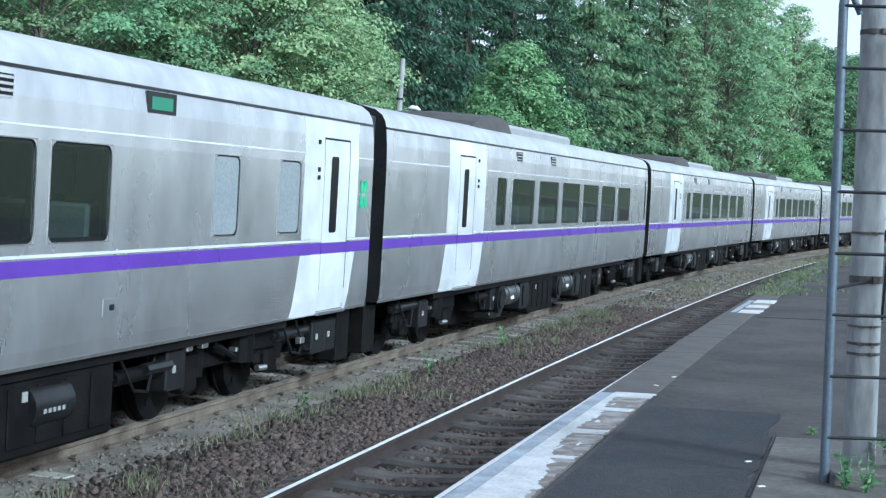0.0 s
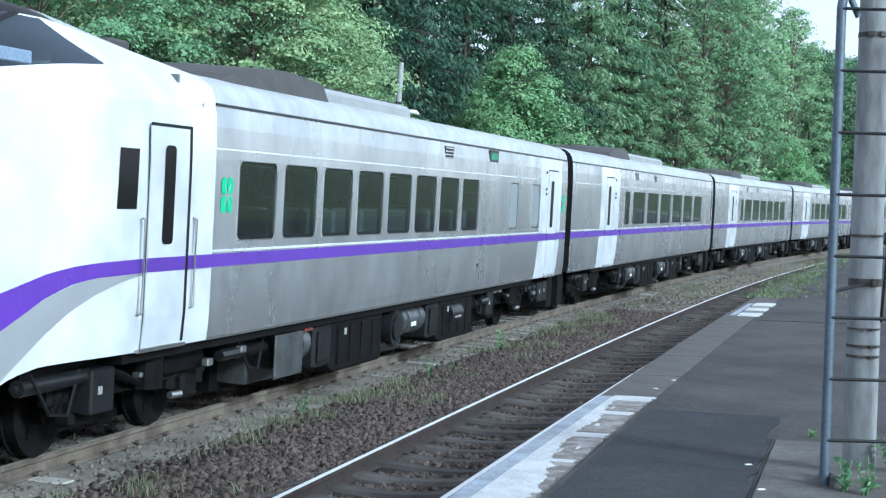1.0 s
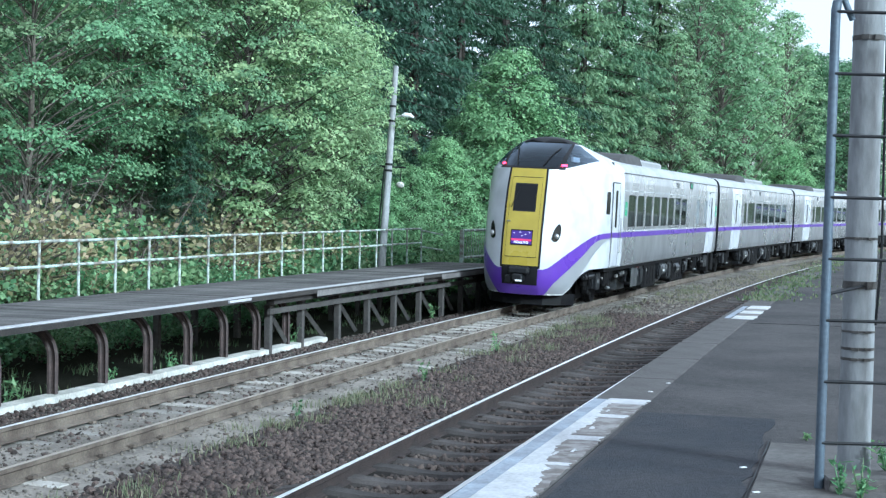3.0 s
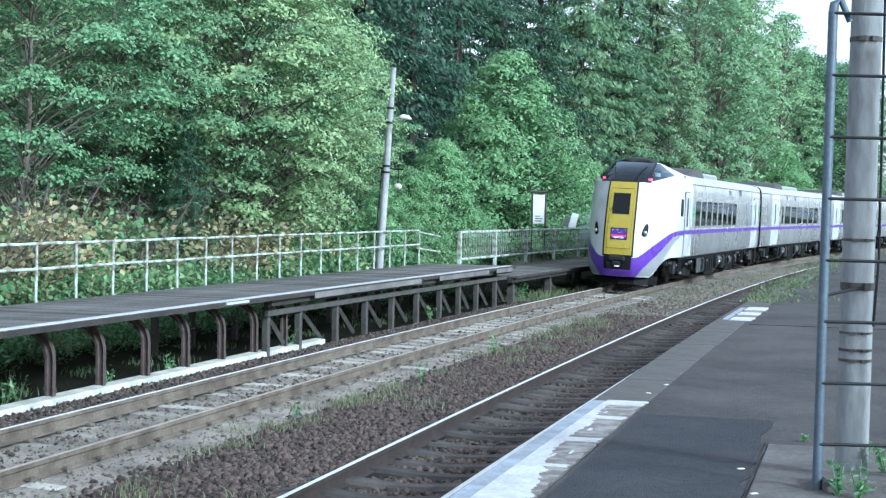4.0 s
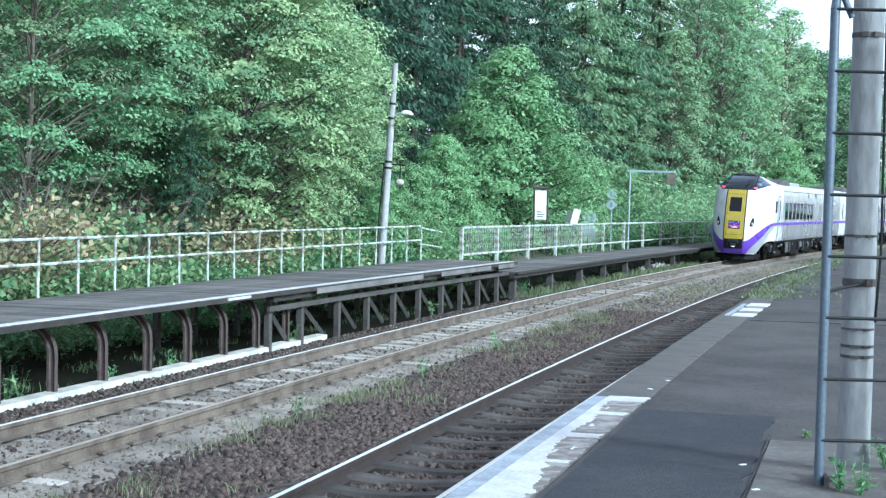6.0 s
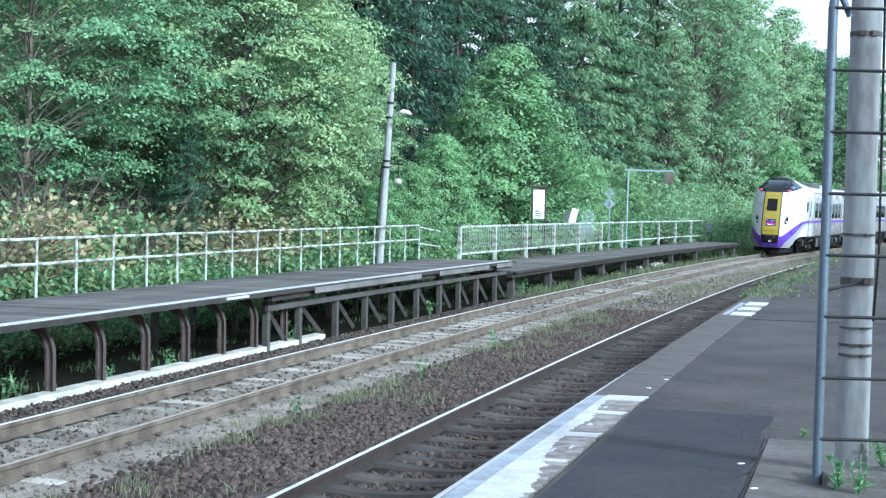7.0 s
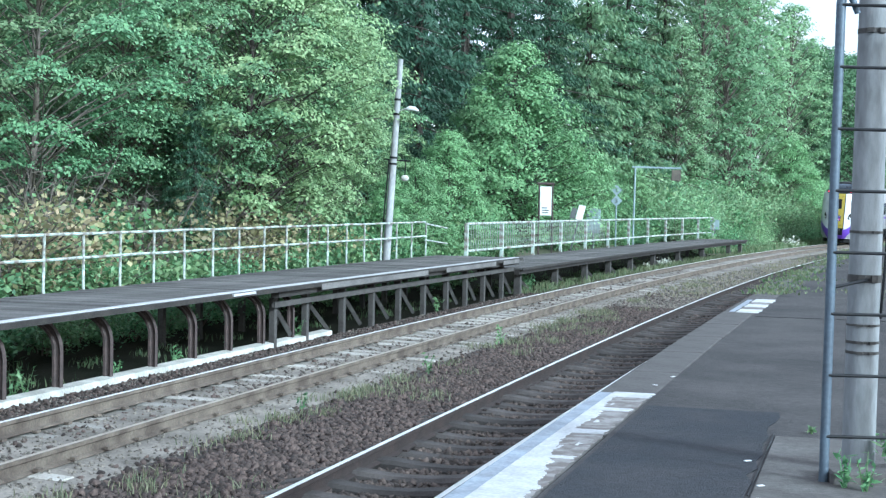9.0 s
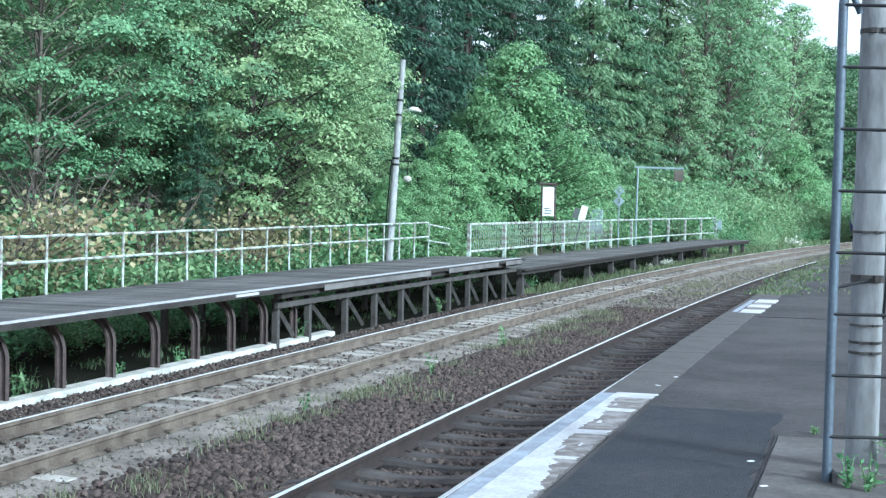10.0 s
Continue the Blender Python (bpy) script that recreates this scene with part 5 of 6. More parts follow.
def underfloor(car, y0, y1, seed):
    rnd = random.Random(seed)
    bm = bmesh.new()
    box(bm, -1.30, 1.30, y0 - 3.6, y1 + 3.6, 0.86, 0.98)
    # black block added to hide the lit track bed, in place of shade
    box(bm, -1.0, 0.55, y0 - 0.2, y1 + 0.2, 0.16, 0.86)
    part("underframe", bm, UNDER, car)
    for k, (yy, zz, ln) in enumerate(((y0 - 0.5, 0.70, 0.8), (y0 - 4.4, 0.78, 1.1), (y1 + 0.4, 0.66, 0.9), (y1 + 4.2, 0.74, 1.0), (y1 + 4.6, 0.52, 0.5))):
        bm = bmesh.new()
        tube(bm, (1.12, yy - ln / 2, zz), (1.12, yy + ln / 2, zz), 0.07, n=10)
        tube(bm, (1.12, yy - ln / 2 - 0.06, zz), (1.12, yy - ln / 2, zz), 0.03, n=8)
        part("air_cylinder", bm, UNDERGREY if k % 2 else UNDER, car, smooth=True)
        bm = bmesh.new()
        path_tube(bm, [(1.2, yy - 0.5, 0.90), (1.24, yy - 0.25, 0.55), (1.2, yy + 0.1, 0.5), (1.15, yy + 0.35, 0.85)], [0.016] * 4, 5)
        part("hose", bm, BLACK, car)
        bm = bmesh.new()
        box(bm, 1.0, 1.22, yy + 0.45, yy + 0.85, 0.45, 0.84, 0.02)
        part("valve_box", bm, UNDERGREY, car)
        bm = bmesh.new()
        box(bm, 1.221, 1.227, yy + 0.55, yy + 0.62, 0.62, 0.69)
        part("marking", bm, TAGWHITE, car, "small white marking")
    y = y0
    k = 0
    while y < y1 - 0.5:
        kind = (seed + k) % 4
        L = (1.9, 0.75, 1.1, 0.55)[kind]
        L = min(L, y1 - y)
        bm = bmesh.new()
        if kind == 1:
            tube(bm, (0.2, y + L * 0.5, 0.62), (1.28, y + L * 0.5, 0.62), 0.24, n=16)
            tube(bm, (1.28, y + L * 0.5, 0.62), (1.31, y + L * 0.5, 0.62), 0.17, n=16)
            box(bm, 0.9, 1.2, y, y + L, 0.30, 0.42, 0.02)
            part("air_tank", bm, UNDERGREY, car, smooth=True)
        elif kind == 3:
            box(bm, 0.6, 1.24, y, y + L, 0.34, 0.86, 0.03)
            box(bm, 1.24, 1.27, y + 0.08, y + L - 0.08, 0.42, 0.78, 0.01)
            tube(bm, (1.20, y + L + 0.06, 0.88), (1.20, y + L + 0.06, 0.30), 0.03, n=6)
            part("equipment_box", bm, UNDERGREY, car)
        elif kind == 2:
            tube(bm, (1.05, y, 0.66), (1.05, y + L - 0.1, 0.66), 0.21, n=16)
            tube(bm, (1.05, y + 0.2, 0.66), (1.05, y + 0.26, 0.66), 0.225, n=16)
            tube(bm, (1.05, y + L - 0.36, 0.66), (1.05, y + L - 0.3, 0.66), 0.225, n=16)
            box(bm, 0.2, 0.9, y, y + L - 0.1, 0.25, 0.85, 0.02)
            tank = part("air_tank", bm, TANKGREY, car, "grey air tank with white stencilled bars", smooth=True)
            for k2 in range(3):
                bm = bmesh.new()
                box(bm, 1.255, 1.265, y + 0.34 + 0.075 * k2, y + 0.39 + 0.075 * k2, 0.58, 0.64)
                part("marking", bm, SIGNWHITE, tank, "white stencilled bar")
        else:
            box(bm, -1.2, 1.26, y, y + L - 0.1, 0.24, 0.87, 0.03)
            eq = part("equipment_box", bm, UNDER, car, "large black underfloor equipment box")
            for e in np.arange(y + 0.12, y + L - 0.4, 0.42):
                bm = bmesh.new()
                box(bm, 1.26, 1.275, e, e + 0.34, 0.33, 0.80, 0.006)
                part("panel", bm, UNDER, eq)
            bm = bmesh.new()
            box(bm, 1.276, 1.282, y + 0.3, y + 0.38, 0.68, 0.76)
            part("marking", bm, TAGWHITE, eq, "small white marking")
        y += L + 0.05
        k += 1
    bm = bmesh.new()
    path_tube(bm, [(1.27, y0 - 0.2, 0.9), (1.27, (y0 + y1) / 2, 0.88), (1.27, y1 + 0.2, 0.9)], [0.02] * 3, 6)
    part("pipe", bm, UNDERGREY, car)


def roof_unit(car, y0, y1, share=0.45, high=0.26):
    """A dark sloped fairing and a lower silver cooling unit behind it."""
    ym = y0 + (y1 - y0) * share
    bm = bmesh.new()
    prof = [(y0 + (ym - y0) * a, high * b) for a, b in ((0, 0), (0.12, 0.42), (0.28, 0.78), (0.45, 0.95), (0.6, 1.0), (0.8, 0.93), (1, 0.78))]
    rings = []
    for y, h in prof:
        w = 1.0
        rings.append([bm.verts.new(v) for v in ((-w - 0.1, y, 3.44), (-w, y, 3.48 + h), (0, y, 3.52 + h), (w, y, 3.48 + h), (w + 0.1, y, 3.44))])
    for a, b in zip(rings, rings[1:]):
        for i in range(4):
            bm.faces.new((a[i], a[i + 1], b[i + 1], b[i]))
    bm.faces.new(rings[0][::-1])
    bm.faces.new(rings[-1])
    part("roof_fairing", bm, ROOFGREY, car, "dark grey roof fairing")
    bm = bmesh.new()
    box(bm, -0.98, 0.98, ym + 0.02, y1, 3.44, 3.40 + high, 0.06)
    part("roof_cooler", bm, SILVER, car, "silver-grey roof cooling unit")
    for y in np.arange(ym + 0.3, y1 - 0.4, 0.5):
        bm = bmesh.new()
        box(bm, -0.9, 0.9, y, y + 0.36, 3.40 + high, 3.42 + high, 0.005)
        part("roof_grille", bm, ROOFGREY, car)


def vent(car, y, z, w, h, slats=True):
    bm = bmesh.new()
    x = side_x(z)
    box(bm, x - 0.01, x + 0.006, y - w / 2, y + w / 2, z - h / 2, z + h / 2, 0.003)
    f = part("vent", bm, BLACK if slats else UNDERGREY, car, "louvred side vent" if slats else "grey side display panel")
    if slats:
        for k in range(4):
            bm = bmesh.new()
            zz = z - h / 2 + h * (k + 0.5) / 4
            box(bm, x + 0.006, x + 0.016, y - w / 2 + 0.01, y + w / 2 - 0.01, zz - 0.012, zz + 0.010)
            part("slat", bm, STEEL, f)
    else:
        bm = bmesh.new()
        box(bm, x + 0.006, x + 0.009, y - w * 0.36, y + w * 0.36, z - h * 0.1, z + h * 0.33)
        part("led_panel", bm, LED, f, "green lit display")


def bodyside(car, y0, y1, windows, doors, bands):
    """Both sides, roof, stripes, door bands; the windows open through the wall."""
    for sgn in (1, -1):
        bm = bmesh.new()
        side_wall(bm, y0, y1, windows, sgn)
        part("body_side", bm, STEEL, car, "brushed stainless steel side")
        for w in windows:
            window(car, *w, sgn, y1 > 20.4 and w[0] > 15)
        for a, b, mat, p in ((1.66, 1.785, PURPLE, 0.004), (1.80, 1.825, WHITE, 0.004), (2.785, 2.80, WHITE, 0.004)):
            bm = bmesh.new()
            side_panel(bm, y0 + 0.01, y1 - 0.01, a, b, p, 0.006, 0, sgn, 2)
            part("stripe" if mat is PURPLE else "trim_line", bm, mat, car, "purple waist stripe" if mat is PURPLE else "thin pale line")
        for a, b in bands:
            bm = bmesh.new()
            side_panel(bm, a, b, 1.83, 3.215, 0.004, 0.006, 0, sgn, 9)
            part("door_band", bm, WHITE, car, "white door band")
            bm = bmesh.new()
            side_panel(bm, a, b, 0.965, 1.655, 0.004, 0.006, -0.20, sgn, 5)
            part("door_band", bm, WHITE, car, "white slanted lower door band")
        for a, b in doors:
            side_door(car, a, b, sgn)
            for z in (2.62, 2.53, 2.93):
                bm = bmesh.new()
                yy = b + 0.2 if y0 < 1 else a - 0.22
                box(bm, *sorted((sgn * (side_x(z) + 0.004), sgn * (side_x(z) + 0.02))), yy - 0.03, yy + 0.03, z - 0.025, z + 0.025, 0.004)
                part("door_lamp", bm, BLACK, car)
        bm = bmesh.new()
        side_panel(bm, y0, y1, 3.20, 3.225, 0.014, 0.02, 0, sgn, 2)
        part("rain_gutter", bm, UNDERGREY, car)
        bm = bmesh.new()
        side_panel(bm, y0, y1, 0.955, 0.985, 0.003, 0.01, 0, sgn, 2)
        part("sill_trim", bm, METAL, car)
    bm = bmesh.new()
    roof(bm, y0, y1)
    part("roof", bm, ROOFPAINT, car, "pale grey painted roof", smooth=True)
    bm = bmesh.new()
    box(bm, -1.33, 1.33, y0 + 0.2, y1 - 0.2, 1.0, 1.06)
    part("floor", bm, INTERIOR, car)
    bm = bmesh.new()
    for y in np.arange(windows[0][0] + 0.3, windows[-1][1], 0.98):
        for x in (-1.2, -0.72, 0.28, 0.76):
            box(bm, x, x + 0.44, y, y + 0.12, 1.4, 2.2, 0.03)
            box(bm, x, x + 0.44, y, y + 0.5, 1.4, 1.52, 0.03)
    part("seating", bm, INTERIOR, car, "dark rows of seats")


def car_end(car, y, out):
    """The end wall with its dark gangway bellows."""
    bm = bmesh.new()
    pts = [(-x, z) for z, x in SIDE] + [(-x, z) for x, z in ROOF[1:]] + [(x, z) for x, z in ROOF[:-1]][::-1] + [(x, z) for z, x in SIDE[:-1]][::-1]
    vs = [bm.verts.new((x, y, z)) for x, z in pts]
    bm.faces.new(vs if out > 0 else vs[::-1])
    part("end_wall", bm, UNDERGREY, car)
    bm = bmesh.new()
    for k in range(3):
        d = y + out * (0.01 + 0.08 * k)
        box(bm, -0.62, 0.62, *sorted((d, d + out * 0.06)), 1.0, 3.25, 0.02)
    part("gangway", bm, BLACK, car, "black gangway bellows")
    for x in (-1, 1):
        bm = bmesh.new()
        box(bm, *sorted((x * 1.10, x * 1.22)), *sorted((y, y + out * 0.2)), 0.9, 3.36, 0.02)
        part("gap_cover", bm, GAPRUBBER, car, "dark grey rubber gap cover")
    bm = bmesh.new()
    box(bm, -0.12, 0.12, *sorted((y - out * 0.5, y + out * 0.27)), 0.72, 0.98, 0.03)
    tube(bm, (0.5, y - out * 0.1, 0.95), (0.55, y + out * 0.25, 0.55), 0.03, n=6)
    tube(bm, (0.8, y - out * 0.1, 0.95), (0.85, y + out * 0.25, 0.45), 0.03, n=6)
    box(bm, 0.9, 1.2, *sorted((y - out * 0.45, y - out * 0.02)), 0.28, 0.92, 0.02)
    part("coupler", bm, UNDER, car, "black coupler with hoses")


def middle_car():
    car = empty("train_car")
    tagged(car, "stainless steel express train car with purple stripe", "train car", "train cars")
    wins = [(5.55, 6.15, 1.91, 2.69)] + [(6.55 + 1.95 * i, 8.15 + 1.95 * i, 1.91, 2.69) for i in range(6)]
    bodyside(car, 0.05, 20.38, wins, [(3.42, 4.2)], [(2.85, 4.85)])
    roof_unit(car, 5.2, 12.8, 0.3)
    for y in (7.0, 9.6):
        vent(car, y, 3.06, 0.38, 0.20)
    bm = bmesh.new()
    side_panel(bm, 20.0, 20.15, 1.93, 2.9, 0.004)
    part("end_window", bm, BLACK, car)
    car_end(car, 0.05, -1)
    car_end(car, 20.38, 1)
    underfloor(car, 6.3, 14.6, 1)
    bogie(car, 3.3)
    bogie(car, 17.3)
    return car


# nose: an outline in plan carried up the face
PLAN = [(0.0, -0.2), (0.25, -0.2), (0.38, -0.19), (0.50, -0.15), (0.72, 0.02), (0.94, 0.32), (1.11, 0.76), (1.24, 1.30), (1.33, 1.90), (1.385, 2.6), (1.40, 3.3), (1.40, 4.0)]
RAKE = [(0.38, 0.16), (0.55, 0.05), (0.8, 0.0), (1.2, 0.0), (1.7, 0.05), (2.2, 0.14), (2.7, 0.25), (3.15, 0.40)]
PINCH = [(0.38, 0.90), (0.6, 0.95), (0.95, 0.985), (1.4, 1.0), (2.4, 0.995), (2.8, 0.985), (3.15, 0.95)]


def spline(table, w):
    i = min(max(int(w), 0), len(table) - 2)
    t = w - i
    p0, p1, p2, p3 = (np.array(table[min(max(k, 0), len(table) - 1)]) for k in (i - 1, i, i + 1, i + 2))
    if i == 0:
        p0 = np.array((-table[1][0], table[1][1]))
    return 0.5 * (2 * p1 + (p2 - p0) * t + (2 * p0 - 5 * p1 + 4 * p2 - p3) * t ** 2 + (3 * p1 - p0 - 3 * p2 + p3) * t ** 3)


def nose_point(w, z, proud=0.0):
    """A point of the nose below the windscreen; w runs round from the middle, negative to the left."""
    sg, a = (1 if w >= 0 else -1), abs(w)
    x, y = spline(PLAN, a)
    back = min(1.0, max(0.0, 1 - y / 4.0))
    y2 = y + lerp_table(z, RAKE) * back ** 1.5
    full = lerp_table(z, PINCH)
    rear = side_x(max(z, 0.96)) / 1.40
    k = full * back ** 0.6 + rear * (1 - back ** 0.6) if y > -0.1 else full
    e = 0.02
    xa, ya = spline(PLAN, max(a - e, 0))
    xb, yb = spline(PLAN, min(a + e, len(PLAN) - 1))
    n = Vector((yb - ya, -(xb - xa), 0)).normalized()
    return Vector((sg * (x * k + n.x * proud), y2 + n.y * proud, z))


def nose_patch(name, w0, w1, lo, hi, proud, mat, car, label="", cols=24, rows=10):
    """A sheet on the nose between two heights that may change along it."""
    bm = bmesh.new()
    f = lambda g, w: g(w) if callable(g) else g
    grid = []
    for i in range(cols + 1):
        w = w0 + (w1 - w0) * i / cols
        a, b = f(lo, w), f(hi, w)
        grid.append([bm.verts.new(nose_point(w, a + (b - a) * j / rows, proud)) for j in range(rows + 1)])
    for a, b in zip(grid, grid[1:]):
        for j in range(rows):
            bm.faces.new((a[j], b[j], b[j + 1], a[j + 1]))
    bmesh.ops.remove_doubles(bm, verts=bm.verts, dist=0.0005)
    return part(name, bm, mat, car, label, smooth=True)


def skirt_z(w):
    return lerp_table(abs(w), [(0, 0.38), (4.9, 0.39), (5.2, 0.46), (5.6, 0.60), (6, 0.76), (6.5, 0.89), (7, 0.95), (7.6, 0.96), (11, 0.96)])


def swoop(w):
    return lerp_table(abs(w), [(0, 0.95), (3.1, 0.955), (3.5, 0.99), (4, 1.09), (4.6, 1.23), (5, 1.33), (6, 1.53), (7, 1.69), (7.5, 1.735), (8, 1.76), (9, 1.78), (10.2, 1.785), (11, 1.785)])


def swoop_low(w):
    return max(skirt_z(w) + 0.002, lerp_table(abs(w), [(0, 0.38), (3.4, 0.39), (4, 0.62), (5, 0.92), (6, 1.20), (7, 1.50), (7.5, 1.59), (8, 1.635), (9, 1.655), (10.2, 1.66), (11, 1.66)]))


def swoop_grey(w):
    return max(skirt_z(w) + 0.001, lerp_table(abs(w), [(0, 0.38), (5.3, 0.40), (6, 0.72), (6.5, 0.97), (7, 1.19), (7.5, 1.37), (8, 1.49), (8.5, 1.58), (9, 1.635), (10.2, 1.65), (11, 1.655)]))


def lamp_low(w):
    k = (abs(w) - 3.62) / 0.7
    return 1.575 + 0.05 * max(0, 0.25 - k) / 0.25 + 0.16 * max(0, (k - 0.55) / 0.45) ** 2.2


def lamp_high(w):
    k = (abs(w) - 3.62) / 0.7
    return 1.65 + 0.31 * (1 - (1 - min(1, k / 0.8)) ** 2) ** 0.8 - 0.09 * max(0, (k - 0.75) / 0.25) ** 2


def cab_top(car):
    """Windscreen, side glass, visor and the roof that falls back to the body."""
    belt = [nose_point(w, 3.15) for w in np.linspace(0, 11, 45)]
    crest = [(0.0, 1.35, 3.77), (0.30, 1.37, 3.77), (0.50, 1.46, 3.77), (0.62, 1.66, 3.775), (0.69, 2.0, 3.77), (0.78, 2.5, 3.71), (0.90, 3.1, 3.62), (1.03, 3.6, 3.54), (1.15, 4.0, 3.47)]
    top = [np.array([np.interp(t, np.linspace(0, 1, len(crest)), [c[i] for c in crest]) for i in range(3)]) for t in np.linspace(0, 1, 45) ** 0.9]
    rows = 8

    def pt(i, k, sg, proud=0.0):
        b, t = np.array(belt[i]), top[i]
        bulge = 0.10 * math.sin(math.pi * k) * (1 - i / 60 if i < 30 else 0.5 * (44 - i) / 14)
        v = b + (t - b) * k
        n = np.array([0.6 * v[0], -0.5 if i < 20 else 0.0, 0.6])
        n /= np.linalg.norm(n)
        v = v + n * (bulge + proud)
        return (sg * v[0], v[1], v[2])

    def sheet(name, i0, i1, k0, k1, mat, label, proud=0.0):
        for sg in (1, -1):
            bm = bmesh.new()
            g = []
            for i in range(i0, i1 + 1):
                lo, hi = (k0(i) if callable(k0) else k0), (k1(i) if callable(k1) else k1)
                g.append([bm.verts.new(pt(i, lo + (hi - lo) * j / rows, sg, proud)) for j in range(rows + 1)])
            for a, b in zip(g, g[1:]):
                for j in range(rows):
                    c = (a[j], b[j], b[j + 1], a[j + 1])
                    bm.faces.new(c if sg > 0 else c[::-1])
            bmesh.ops.remove_doubles(bm, verts=bm.verts, dist=0.0005)
            part(name, bm, mat, car, label, smooth=True)

    wedge = lambda i: 0.97 - 0.46 * max(0, i - 20) / 10.0
    foot = lambda i: 0.06 if i < 17 else 0.06 + 0.42 * ((i - 17) / 13.0) ** 1.2
    sheet("windscreen", 0, 14, 0.06, 1.0, CABGLASS, "dark sloping windscreen")
    sheet("windscreen_sill", 0, 17, 0.0, 0.06, BLACK, "")
    sheet("pillar", 14, 16, 0.06, 1.0, BLACK, "black pillar")
    sheet("side_window", 16, 30, foot, wedge, CABSIDE, "pointed cab side window")
    sheet("cab_roof", 16, 30, wedge, 1.0, WHITE, "white cab roof")
    sheet("cab_roof", 17, 30, 0.0, foot, WHITE, "white cab roof")
    sheet("cab_roof", 30, 44, 0.0, 1.0, WHITE, "white cab roof")
    bm = bmesh.new()
    ridge = [(y, lerp_table(y, [(1.35, 3.77), (1.6, 3.89), (1.9, 3.94), (2.4, 3.91), (3.0, 3.80), (3.6, 3.67), (4.0, 3.58)])) for y in np.linspace(1.35, 4.0, 14)]
    rings = []
    edge_y = [t[1] for t in top]
    for y, zr in ridge:
        x = float(np.interp(y, edge_y, [t[0] for t in top]))
        ze = float(np.interp(y, edge_y, [t[2] for t in top]))
        rings.append([bm.verts.new((x * u, y + 0.10 * (u * u if y < 1.6 else 0), ze + (zr - ze) * (1 - abs(u) ** 2.2))) for u in np.linspace(-1, 1, 11)])
    for a, b in zip(rings, rings[1:]):
        for j in range(10):
            f = bm.faces.new((a[j], a[j + 1], b[j + 1], b[j]))
            f.material_index = 0 if b is rings[1] or b is rings[2] or b is rings[3] or b is rings[4] else 1
    part("roof_visor", bm, (BLACK, WHITE), car, "black visor over the windscreen", smooth=True)
    # tail lamps behind the lower corners of the glass
    for sg in (1, -1):
        bm = bmesh.new()
        c = pt(16, 0.13, sg, 0.0)
        box(bm, -0.09, 0.09, -0.02, 0.02, -0.025, 0.025, 0.012, pose(*c, 0, 0, sg * 60))
        part("tail_lamp", bm, REDGLOW, car, "red glowing tail lamp")
        bm = bmesh.new()
        path_tube(bm, [pt(5 + round(4 * k), 0.08 + 0.62 * k, sg, 0.02) for k in (0, 0.25, 0.5, 0.75, 1)], [0.012] * 5, 5)
        part("wiper", bm, BLACK, car)


def clover(car, y, sg):
    """A four-leaved green sticker with pale veins."""
    bm = bmesh.new()
    for k, (dy, dz) in enumerate(((-0.07, -0.09), (0.07, -0.09), (0.07, 0.09), (-0.07, 0.09))):
        rounded_pane(bm, y + dy - 0.066, y + dy + 0.066, 2.35 + dz - 0.085, 2.35 + dz + 0.085, 1.404 + 0.0006 * k, sg, 0.064)
    mark = part("clover_mark", bm, GREEN_MARK, car, "green clover sticker")
    for turn in (-34, 34):
        bm = bmesh.new()
        box(bm, 0, 0.0015, -0.0035, 0.0035, -0.13, 0.13, 0, pose(sg * 1.408, y, 2.35, turn) @ Matrix.Diagonal((sg, 1, 1, 1)))
        bmesh.ops.recalc_face_normals(bm, faces=bm.faces)
        part("vein", bm, WHITE, mark, "pale vein")


